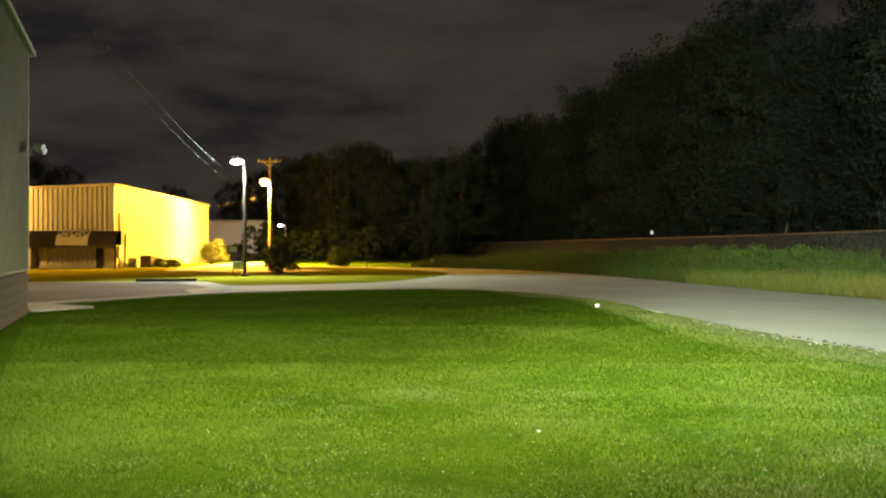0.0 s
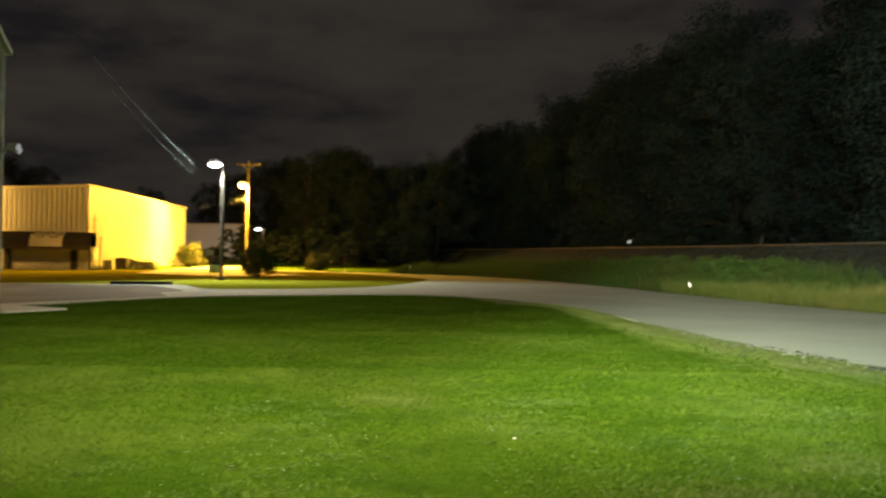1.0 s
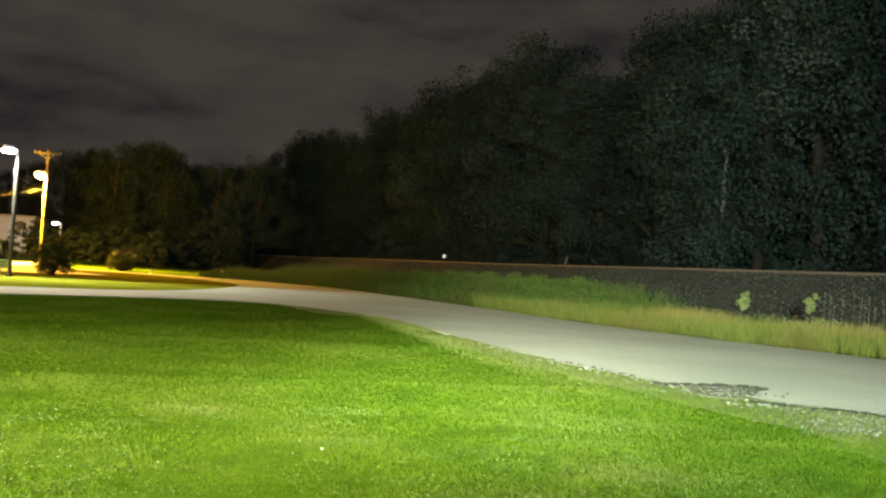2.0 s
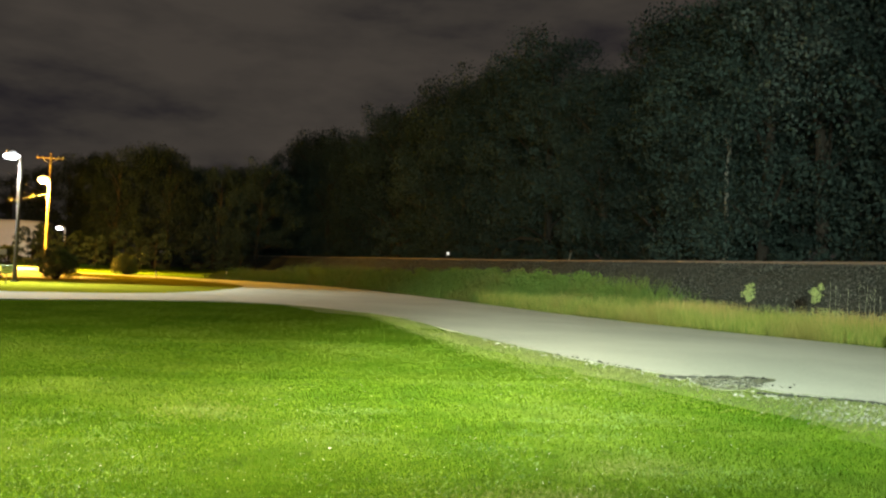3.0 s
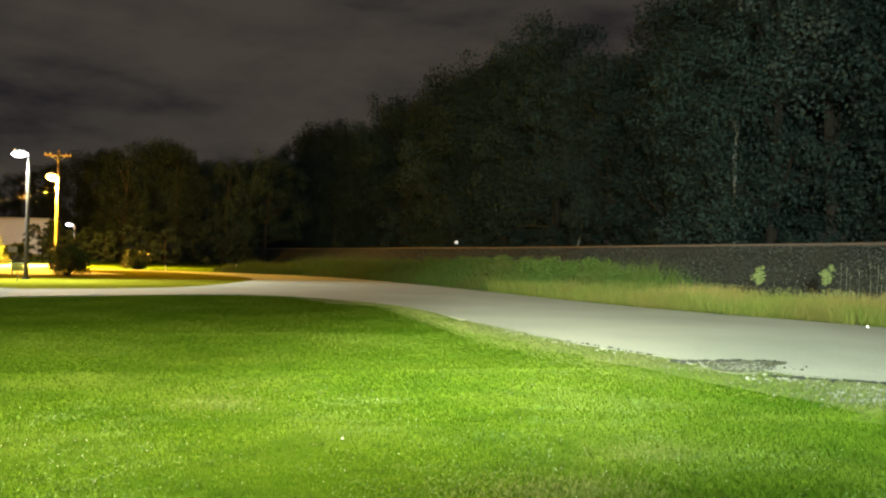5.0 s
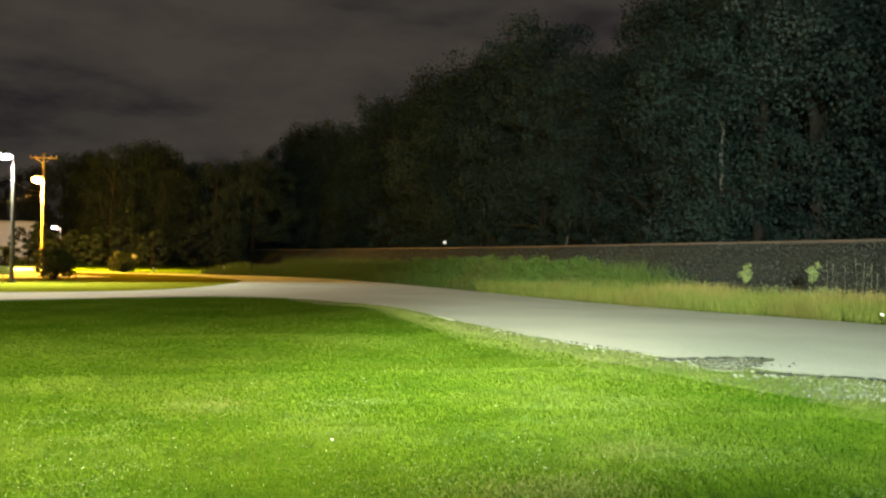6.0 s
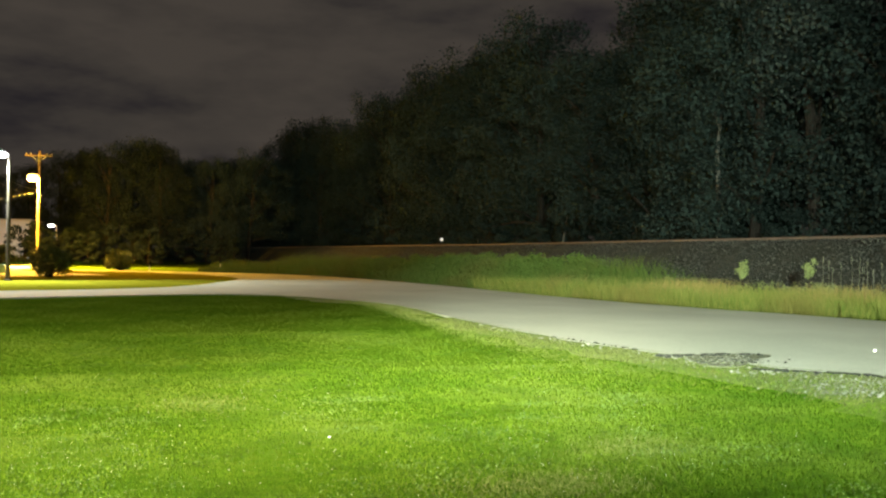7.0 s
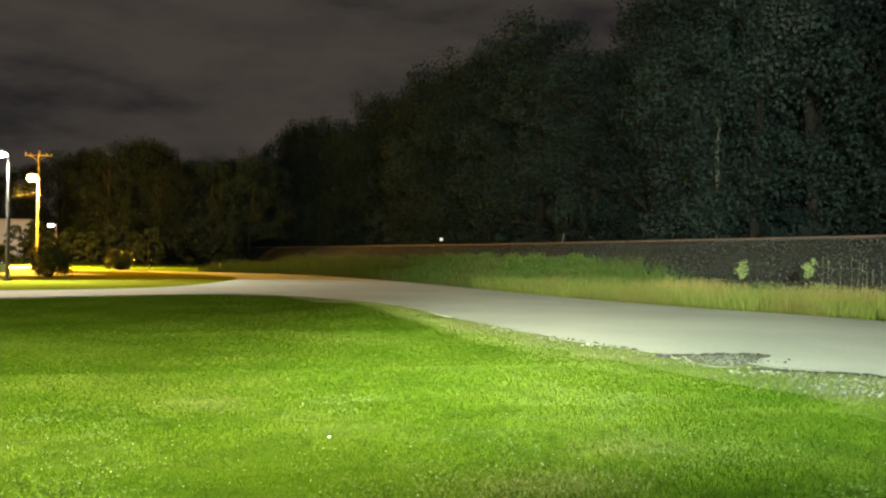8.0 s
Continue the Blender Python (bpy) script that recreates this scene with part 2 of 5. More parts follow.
M_BLUE = two_scale("pale_blue_sign", (0.42, 0.50, 0.56), (0.52, 0.60, 0.66), (0.36, 0.42, 0.47), 1.0, 12.0, 0.5)
M_WING = two_scale("moth_wing", (0.78, 0.77, 0.72), (0.86, 0.85, 0.80), (0.6, 0.58, 0.52), 60.0, 400.0, 0.7)
M_GLOW_SIGNAL = glowing("signal_lens", (0.95, 0.97, 1.0), 0.55)
M_GLOW_SODIUM = glowing("sodium_lens", (1.0, 0.52, 0.12), 14.0)
M_GLOW_WHITE = glowing("white_lens", (0.92, 0.96, 1.0), 40.0)
M_GLOW_FLOOD = glowing("flood_lens", (0.95, 1.0, 0.95), 30.0)


# ---- building blocks ----
def finish(name, mesh, mat, parent=None, label="", smooth=False):
    ob = new(name, mesh)
    if mat:
        mesh.materials.append(mat)
    if smooth:
        mesh.polygons.foreach_set("use_smooth", np.ones(len(mesh.polygons), dtype=bool))
    if parent:
        ob.parent = parent
    if label:
        tagged(ob, label)
    return ob


def part(name, bm, mat, parent=None, label="", smooth=False):
    mesh = bpy.data.meshes.new(name)
    bm.normal_update()
    bm.to_mesh(mesh)
    bm.free()
    return finish(name, mesh, mat, parent, label, smooth)


def raw(name, verts, faces):
    """A mesh from numpy vertices and an array of equal-sized faces."""
    mesh = bpy.data.meshes.new(name)
    n, k = faces.shape
    mesh.vertices.add(len(verts))
    mesh.vertices.foreach_set("co", verts.astype(np.float32).ravel())
    mesh.loops.add(n * k)
    mesh.loops.foreach_set("vertex_index", faces.astype(np.int32).ravel())
    mesh.polygons.add(n)
    mesh.polygons.foreach_set("loop_start", np.arange(0, n * k, k, dtype=np.int32))
    mesh.polygons.foreach_set("loop_total", np.full(n, k, dtype=np.int32))
    mesh.update(calc_edges=True)
    return mesh


def box(bm, c, s, rz=0.0, bevel=0.0, tilt=0.0):
    m = Matrix.Translation(c) @ Matrix.Rotation(rz, 4, "Z") @ Matrix.Rotation(tilt, 4, "X") @ Matrix.Diagonal((*s, 1))
    v = bmesh.ops.create_cube(bm, size=1.0, matrix=m)["verts"]
    if bevel:
        edges = list({e for x in v for e in x.link_edges})
        bmesh.ops.bevel(bm, geom=edges, offset=bevel, segments=2, affect="EDGES", profile=0.6)
    return bm


def boxed(c, s, rz=0.0, bevel=0.0, tilt=0.0):
    return box(bmesh.new(), c, s, rz, bevel, tilt)


def tube(bm, pts, radii, sides=8):
    """A tapered tube through points."""
    pts = [Vector(p) for p in pts]
    rings = []
    for i, p in enumerate(pts):
        d = (pts[min(i + 1, len(pts) - 1)] - pts[max(i - 1, 0)]).normalized()
        a = d.cross(Vector((0.31, 0.95, 0.05)) if abs(d.z) > 0.8 else Vector((0, 0, 1))).normalized()
        b = d.cross(a)
        rings.append([bm.verts.new(p + (a * math.cos(t) + b * math.sin(t)) * radii[i]) for t in (2 * math.pi * k / sides for k in range(sides))])
    for r0, r1 in zip(rings, rings[1:]):
        for k in range(sides):
            bm.faces.new((r0[k], r0[(k + 1) % sides], r1[(k + 1) % sides], r1[k]))
    bm.faces.new(rings[0][::-1])
    bm.faces.new(rings[-1])
    return bm


def tubed(pts, radii, sides=8):
    if not isinstance(radii, (list, tuple)):
        radii = [radii] * len(pts)
    return tube(bmesh.new(), pts, radii, sides)


def thing(name, at, label, category, group="", kind=""):
    ob = new(name)
    ob.location = at
    ob.empty_display_size = 0.3
    return tagged(ob, label, category, group, kind)


def strip_mesh(name, left, right, z, thick=0.05, fall=0.0):
    """A slab between two polylines of equal length, with sides; its left edge lies lower by fall."""
    bm = bmesh.new()
    top = [(bm.verts.new((a[0], a[1], z - fall)), bm.verts.new((b[0], b[1], z))) for a, b in zip(left, right)]
    low = [(bm.verts.new((a[0], a[1], z - fall - thick)), bm.verts.new((b[0], b[1], z - thick))) for a, b in zip(left, right)]
    for i in range(len(top) - 1):
        bm.faces.new((top[i][0], top[i + 1][0], top[i + 1][1], top[i][1]))
        bm.faces.new((low[i][0], low[i + 1][0], top[i + 1][0], top[i][0]))
        bm.faces.new((top[i][1], top[i + 1][1], low[i + 1][1], low[i][1]))
    bm.faces.new((low[0][0], top[0][0], top[0][1], low[0][1]))
    bm.faces.new((top[-1][0], low[-1][0], low[-1][1], top[-1][1]))
    bmesh.ops.recalc_face_normals(bm, faces=bm.faces)
    return bm


def resample(pts, step):
    """Smooth points along a polyline (Catmull-Rom), about step metres apart."""
    p = [np.array(q, float) for q in pts]
    p = [2 * p[0] - p[1]] + p + [2 * p[-1] - p[-2]]
    out = []
    for i in range(1, len(p) - 2):
        n = max(1, int(np.linalg.norm(p[i + 1] - p[i]) / step))
        for k in range(n):
            t = k / n
            out.append(0.5 * (2 * p[i] + (p[i + 1] - p[i - 1]) * t + (2 * p[i - 1] - 5 * p[i] + 4 * p[i + 1] - p[i + 2]) * t * t
                              + (3 * p[i] - p[i - 1] - 3 * p[i + 1] + p[i + 2]) * t ** 3))
    out.append(p[-2])
    return np.array(out)


def side(pts, d):
    """A polyline moved d metres to its right."""
    t = np.gradient(pts, axis=0)
    t /= np.linalg.norm(t, axis=1)[:, None]
    return pts + np.stack([t[:, 1], -t[:, 0]], 1) * d


def inside(xy, poly):
    """Which points lie within a polygon."""
    x, y = xy[:, 0], xy[:, 1]
    r = np.zeros(len(xy), bool)
    for (x0, y0), (x1, y1) in zip(poly, np.roll(poly, -1, axis=0)):
        c = (y0 > y) != (y1 > y)
        r ^= c & (x < (x1 - x0) * (y - y0) / (y1 - y0 + 1e-12) + x0)
    return r


def blades(xy, z, height, width, lean, rng):
    """Upright grass blades, one kite-shaped face each with a bent tip."""
    n = len(xy)
    a = rng.uniform(0, 2 * np.pi, n)
    h = height * rng.uniform(0.5, 1.25, n)
    w = width * rng.uniform(0.7, 1.3, n) / 2
    la = rng.uniform(0, 2 * np.pi, n)
    ln = lean * rng.uniform(0.1, 1.0, n) * h
    base = np.stack([xy[:, 0], xy[:, 1], np.broadcast_to(z, n)], 1)
    s = np.stack([np.cos(a), np.sin(a), np.zeros(n)], 1) * w[:, None]
    tip = base + np.stack([np.cos(la) * ln, np.sin(la) * ln, h], 1)
    mid = base + np.stack([np.cos(la) * ln * 0.35, np.sin(la) * ln * 0.35, h * 0.55], 1)
    v = np.stack([base, mid + s, tip, mid - s], 1).reshape(-1, 3)
    return v, np.arange(4 * n).reshape(-1, 4)


def leaves(p, size, rng, flat=0.0):
    """One rhombic leaf at each point, turned at random."""
    n = len(p)
    d = rng.normal(size=(n, 3))
    d[:, 2] *= 1 - flat
    d /= np.linalg.norm(d, axis=1)[:, None]
    e = np.cross(d, rng.normal(size=(n, 3)))
    e /= np.linalg.norm(e, axis=1)[:, None]
    s = size * rng.uniform(0.6, 1.4, n)[:, None]
    v = np.stack([p - d * s * 0.5, p + e * s * 0.32, p + d * s * 0.5, p - e * s * 0.32], 1).reshape(-1, 3)
    return v, np.arange(4 * n).reshape(-1, 4)


def clumps(centres, radii, n, rng):
    """Points crowded towards the outside of a set of uneven balls."""
    centres, radii = np.array(centres), np.array(radii)
    w = radii ** 2
    k = rng.choice(len(centres), n, p=w / w.sum())
    d = rng.normal(size=(n, 3))
    d /= np.linalg.norm(d, axis=1)[:, None]
    r = radii[k] * rng.uniform(0.15, 1.0, n) ** 0.45 * (1 + 0.16 * rng.normal(size=n))
    return centres[k] + d * r[:, None] * np.array([1, 1, 0.82])


# ---- ground, roads, railway ----
ROAD_L = resample([(13.5, 3.0), (10.8, 6.8), (9.0, 9.9), (8.1, 10.8), (7.3, 12.7), (6.4, 15.3), (6.1, 17.9), (5.7, 21.5), (5.2, 27.1), (3.7, 30.4), (1.9, 33.4), (-0.4, 34.6)], 0.5)
ROAD_R = resample([(24.0, -4.0), (20.0, 8.0), (17.1, 18.8), (16.2, 21.6), (14.7, 25.5), (13.1, 31.5), (10.7, 46.6), (7.5, 59.9), (3.9, 67.3), (-0.5, 71.5), (-8.0, 78.0), (-22.0, 88.0)], 0.8)
LAWN_EDGE = resample([(-0.4, 34.6), (-3.3, 33.8), (-7.8, 31.6), (-10.8, 27.3), (-12.4, 24.2)], 0.5)
ISLAND = resample([(-60.0, 40.6), (-20.5, 41.2), (-15.0, 41.9), (-12.2, 42.0), (-10.4, 39.0), (-9.1, 37.4), (-4.9, 39.2), (-2.4, 42.7), (-0.4, 49.7), (0.3, 57.0), (-1.8, 64.5), (-7.2, 72.5), (-15.0, 79.0)], 0.8)
RAIL_LINE = resample([(27.5, -60.0), (27.6, 0.0), (26.9, 29.6), (25.4, 44.0), (23.0, 68.0), (17.6, 91.0), (7.7, 134.0), (-13.0, 190.0), (-60.0, 260.0)], 2.0)
RAIL_Z = 2.72


def ground():
    """One sheet to the horizon, gently uneven near the viewer."""
    u = np.linspace(-1, 1, 201)
    s = np.sign(u) * (np.abs(u) * 60 + (np.abs(u) ** 7) * 2400)
    gx, gy = np.meshgrid(s, s + 20)
    z = np.array([noise.noise((x * 0.22, y * 0.22, 0.3)) for x, y in zip(gx.ravel(), gy.ravel())]) * 0.02 - 0.025
    v = np.stack([gx.ravel(), gy.ravel(), z], 1)
    i = np.arange(201 * 201).reshape(201, 201)
    f = np.stack([i[:-1, :-1].ravel(), i[:-1, 1:].ravel(), i[1:, 1:].ravel(), i[1:, :-1].ravel()], 1)
    tagged(finish("ground", raw("ground", v, f), M_GROUND, smooth=True), "mown green lawn running out to rough grass", "ground", kind="structure")


def fill(poly, z, thick, uneven=0.0):
    bm = bmesh.new()
    rng = np.random.default_rng(5)
    top = [bm.verts.new((p[0] + rng.normal() * uneven, p[1] + rng.normal() * uneven, z)) for p in poly]
    low = [bm.verts.new((v.co.x, v.co.y, z - thick)) for v in top]
    n = len(top)
    for k in range(n):
        bm.faces.new((top[k], low[k], low[(k + 1) % n], top[(k + 1) % n]))
    bm.faces.new(top)
    bm.normal_update()
    bmesh.ops.triangulate(bm, faces=[f for f in bm.faces if len(f.verts) > 4])
    bmesh.ops.recalc_face_normals(bm, faces=bm.faces)
    return bm


def roads():
    outline = np.vstack([ROAD_L, LAWN_EDGE[1:], [(-16.0, 24.2), (-60.0, 24.2)], ISLAND, [(-24.0, 84.0)], ROAD_R[::-1]])
    tagged(part("road", fill(outline, 0.012, 0.08, 0.035), M_ROAD), "pale worn asphalt road that forks round a grass island", "road", kind="structure")
    # overlay whose darker colour stands for the unlit left end of the road
    tagged(part("road_side", fill(np.array([(-60.0, 24.6), (-17.0, 24.6), (-13.0, 25.2), (-10.9, 28.2), (-9.4, 31.0), (-10.4, 33.5), (-9.9, 35.4), (-11.4, 38.2), (-13.0, 40.6), (-20.5, 41.0), (-60.0, 40.4)]), 0.016, 0.05, 0.05), M_ROAD_DIM),
           "asphalt of the side street past the building, its dimness put into the colour", "road", kind="structure")
    tagged(part("ground_island", fill(np.vstack([ISLAND, [(-20.0, 80.0), (-27.6, 71.2), (-60.0, 71.2)]]), 0.004, 0.06, 0.02), M_ISLAND), "mown grass between the road and the warehouse, yellow lamplight put into its colour", "grass", kind="structure")
    tagged(part("pavement", fill(np.array([(-13.2, 21.7), (-10.9, 22.1), (-9.9, 23.6), (-11.6, 24.6), (-17.0, 24.6), (-17.0, 21.7)]), 0.03, 0.06), M_CONCRETE),
           "pale concrete apron at the building's corner", "pavement", kind="structure")
    tagged(part("pavement", fill(np.array([(-21.5, 64.0), (-14.0, 58.0), (-8.5, 63.0), (-14.0, 70.0), (-18.5, 80.0), (-19.0, 108.0), (-25.0, 108.0), (-24.0, 80.0)]), 0.016, 0.05, 0.05), M_CONCRETE),
           "lamplit concrete yard beside the warehouse", "pavement", kind="structure")
    inner = side(ROAD_L, 0.12)
    rng = np.random.default_rng(8)
    wob = rng.normal(size=len(ROAD_L))
    wob = np.convolve(wob, np.ones(7) / 7, "same")
    y = ROAD_L[:, 1]
    wide = np.interp(y, [3, 8, 9.5, 11, 13, 17, 21, 34], [3.6, 3.5, 2.9, 2.0, 1.7, 1.3, 0.9, 0.3])
    outer = ROAD_L - (side(ROAD_L, 1.0) - ROAD_L) * (0.95 * wide + 0.8 * wob + 0.12 * rng.normal(size=len(wob)))[:, None]
    tagged(part("road_shoulder", strip_mesh("road_shoulder", outer, inner, 0.0125, 0.05, 0.034), M_SHOULDER), "dusty worn verge of thin grass and grit", "road shoulder", kind="structure")


def sweep(line, profile):
    """A long body: profile points (sideways, z) carried along a line."""
    rows = [side(line, d) for d, _ in profile]
    n, k = len(line), len(profile)
    v = np.zeros((n, k, 3))
    for j, (d, z) in enumerate(profile):
        v[:, j, :2], v[:, j, 2] = rows[j], z
    i = np.arange(n * k).reshape(n, k)
    f = np.stack([i[:-1, :-1].ravel(), i[1:, :-1].ravel(), i[1:, 1:].ravel(), i[:-1, 1:].ravel()], 1)
    return v.reshape(-1, 3), f


def railway():
    prof = [(-6.2, -0.1), (-5.4, 0.35), (-4.6, 0.9), (-3.5, 1.6), (-2.6, 2.25), (-1.9, RAIL_Z - 0.22), (-1.2, RAIL_Z - 0.17), (1.2, RAIL_Z - 0.17), (1.9, RAIL_Z - 0.22), (6.2, -0.1)]
    v, f = sweep(RAIL_LINE, prof)
    v[:, 2] += np.array([noise.noise((a * 0.5, b * 0.5, 1.7)) for a, b, _ in v]) * 0.08
    bed = tagged(finish("embankment", raw("embankment", v, f), M_BALLAST), "dark stone ballast embankment of a railway", "embankment", kind="structure")
    rng = np.random.default_rng(3)
    # loose stones on the face towards the road
    line = RAIL_LINE[(RAIL_LINE[:, 1] > 18) & (RAIL_LINE[:, 1] < 120)]
    n = 26000
    k = rng.integers(0, len(line) - 1, n)
    t = rng.uniform(0, 1, n)[:, None]
    p = line[k] * (1 - t) + line[k + 1] * t
    d = line[k + 1] - line[k]
    d /= np.linalg.norm(d, axis=1)[:, None]
    off = rng.uniform(-5.4, -1.2, n)
    p = p + np.stack([d[:, 1], -d[:, 0]], 1) * off[:, None]
    z = np.interp(off, [a for a, _ in prof], [b for _, b in prof])
    c = np.stack([p[:, 0], p[:, 1], z + 0.02], 1)
    s = 0.04 * rng.uniform(0.5, 1.6, n)
    o = np.array([(1, 0, 0), (-1, 0, 0), (0, 1, 0), (0, -1, 0), (0, 0, 1), (0, 0, -1)], float)
    vv = c[:, None, :] + o[None] * s[:, None, None] * rng.uniform(0.6, 1.3, (n, 6, 1))
    tri = np.array([(0, 2, 4), (2, 1, 4), (1, 3, 4), (3, 0, 4), (2, 0, 5), (1, 2, 5), (3, 1, 5), (0, 3, 5)])
    ff = (np.arange(n)[:, None, None] * 6 + tri[None]).reshape(-1, 3)
    tagged(finish("ballast_stones", raw("ballast_stones", vv.reshape(-1, 3), ff), M_BALLAST_STONE), "loose grey ballast stones on the railway slope", "ballast", kind="stuff")
    for off in (-0.75, 0.75):
        v, f = sweep(RAIL_LINE, [(off - 0.07, RAIL_Z - 0.17), (off - 0.02, RAIL_Z - 0.12), (off - 0.035, RAIL_Z - 0.03), (off - 0.035, RAIL_Z), (off + 0.035, RAIL_Z), (off + 0.035, RAIL_Z - 0.03), (off + 0.02, RAIL_Z - 0.12), (off + 0.07, RAIL_Z - 0.17)])
        tagged(finish("rail", raw("rail", v, f), M_RAIL), "rusty steel rail on the embankment", "rail", "rails of the track", kind="structure")
    mesh = bpy.data.meshes.new("sleeper")
    bm = boxed((0, 0, 0), (2.5, 0.23, 0.16), 0, 0.012)
    bm.to_mesh(mesh)
    bm.free()
    mesh.materials.append(M_SLEEPER)
    near = RAIL_LINE[(RAIL_LINE[:, 1] > 16) & (RAIL_LINE[:, 1] < 110)]
    step = np.cumsum(np.r_[0, np.linalg.norm(np.diff(near, axis=0), axis=1)])
    for s in np.arange(0.3, step[-1], 0.62):
        x, y = np.interp(s, step, near[:, 0]), np.interp(s, step, near[:, 1])
        x1, y1 = np.interp(s + 0.3, step, near[:, 0]), np.interp(s + 0.3, step, near[:, 1])
        ob = new("sleeper", mesh)
        ob.matrix_world = Matrix.Translation((x, y, RAIL_Z - 0.24)) @ Matrix.Rotation(math.atan2(y1 - y, x1 - x) - math.pi / 2, 4, "Z")
        ob.parent = bed


ground()
roads()
railway()


# ---- buildings ----
def ribbed(a, b, z0, z1, pitch, depth, top_drop=0.0, thick=0.12, lead=0.0):
    """A wall of ribbed sheet from a to b, ribs standing out to the right-hand side of a to b; its top falls by top_drop at b."""
    a, b = np.array(a, float), np.array(b, float)
    L = np.linalg.norm(b - a)
    d = (b - a) / L
    n = np.array([d[1], -d[0]])
    prof = []
    for k in range(int(L / pitch)):
        s = k * pitch
        prof += [(s, 0), (s + pitch * 0.55, 0), (s + pitch * 0.65, depth), (s + pitch * 0.9, depth)]
    prof.append((L, 0))
    bm = bmesh.new()
    top, low, top2, low2 = [], [], [], []
    for s, o in prof:
        p, q = a + d * s + n * o, a + d * s - n * thick
        zt = z1 - top_drop * s / L
        low.append(bm.verts.new((*p, z0)))
        top.append(bm.verts.new((*p, zt)))
        low2.append(bm.verts.new((*q, z0)))
        top2.append(bm.verts.new((*q, zt)))
    for k in range(len(prof) - 1):
        bm.faces.new((low[k], low[k + 1], top[k + 1], top[k]))
        bm.faces.new((low2[k + 1], low2[k], top2[k], top2[k + 1]))
        bm.faces.new((top[k], top[k + 1], top2[k + 1], top2[k]))
        bm.faces.new((low[k + 1], low[k], low2[k], low2[k + 1]))
    bm.faces.new((low[0], top[0], top2[0], low2[0]))
    bm.faces.new((top[-1], low[-1], low2[-1], top2[-1]))
    bmesh.ops.recalc_face_normals(bm, faces=bm.faces)
    return bm


def near_building():
    b = thing("metal_building", CORNER, "weathered ribbed steel building beside the lawn, masonry base", "building", kind="structure")
    inv = Matrix.Translation(-CORNER)

    def put(name, bm, mat, label=""):
        bmesh.ops.transform(bm, matrix=inv, verts=bm.verts)
        return part(name, bm, mat, b, label)

    base_h, eave, deep, long = 1.12, 6.75, 22.0, 46.0
    p0, p1 = on_wall(0, 0), on_wall(long, 0)
    q0, q1 = p0 - NX * deep, p1 - NX * deep
    put("wall", ribbed(p1.xy, p0.xy, base_h, eave, 0.3, 0.035), M_SIDING_NEAR)
    put("wall", ribbed(p0.xy, q0.xy, base_h, eave, 0.3, 0.035), M_SIDING_NEAR)
    put("wall", ribbed(q0.xy, q1.xy, 0, eave, 0.3, 0.035), M_SIDING_NEAR)
    put("wall", ribbed(q1.xy, p1.xy, 0, eave, 0.3, 0.035), M_SIDING_NEAR)
    ang = math.atan2(AX.y, AX.x)
    core = put("wall_base", boxed(on_wall(long / 2, base_h / 2 - 0.05, -0.07), (long - 0.1, 0.16, base_h + 0.1), ang), M_MORTAR, "stained masonry base course")
    m0 = on_wall(0, 0) - NX * (deep / 2) + AX * 0.08
    put("wall_base", boxed((m0.x, m0.y, base_h / 2 - 0.05), (0.16, deep - 0.1, base_h + 0.1), ang), M_MORTAR)
    # blocks of the base where the wall comes into view
    mesh = bpy.data.meshes.new("block")
    bm = boxed((0, 0, 0), (0.39, 0.05, 0.19), 0, 0.006)
    bm.to_mesh(mesh)
    bm.free()
    mesh.materials.append(M_BLOCK)
    for row in range(5):
        for k in range(26):
            s = 0.2 + k * 0.4 + (0.2 if row % 2 else 0.0)
            ob = new("block", mesh)
            ob.matrix_world = inv @ (Matrix.Translation(on_wall(s, 0.12 + row * 0.2, 0.025)) @ Matrix.Rotation(ang, 4, "Z"))
            ob.parent = core
    cap = boxed(on_wall(long / 2, base_h, 0.03), (long, 0.1, 0.05), ang, 0.008)
    put("drip_trim", cap, M_SIDING_NEAR)
    # corner trim, gutter and roof
    put("corner_trim", boxed(on_wall(0.04, (eave + base_h) / 2, 0.0), (0.16, 0.1, eave - base_h), ang, 0.01), M_SIDING_NEAR)
    g = bmesh.new()
    box(g, on_wall(long / 2 - 0.2, eave - 0.02, 0.09), (long + 0.5, 0.15, 0.14), ang, 0.015)
    put("gutter", g, M_SIDING_NEAR)
    put("gutter_end", boxed(on_wall(-0.48, eave - 0.02, 0.09), (0.03, 0.17, 0.17), ang, 0.008), M_WHITE, "shiny gutter end cap")
    mid = on_wall(long / 2, 0) - NX * (deep / 2)
    roof = bmesh.new()
    for sgn in (1, -1):
        box(roof, (mid.x + NX.x * sgn * deep / 4, mid.y + NX.y * sgn * deep / 4, eave + 0.6), (long + 0.6, deep / 2 + 0.1, 0.12), ang, 0.0, sgn * -0.1)
    put("roof", roof, M_ROOF)
    # service mast that carries the overhead cables
    mast = on_wall(10.0, 0, -0.99)
    put("service_mast", tubed([(mast.x, mast.y, eave - 0.3), (mast.x, mast.y, 8.45), (mast.x + 0.05, mast.y + 0.1, 8.6)], 0.05), M_STEEL, "galvanised service mast")


near_building()


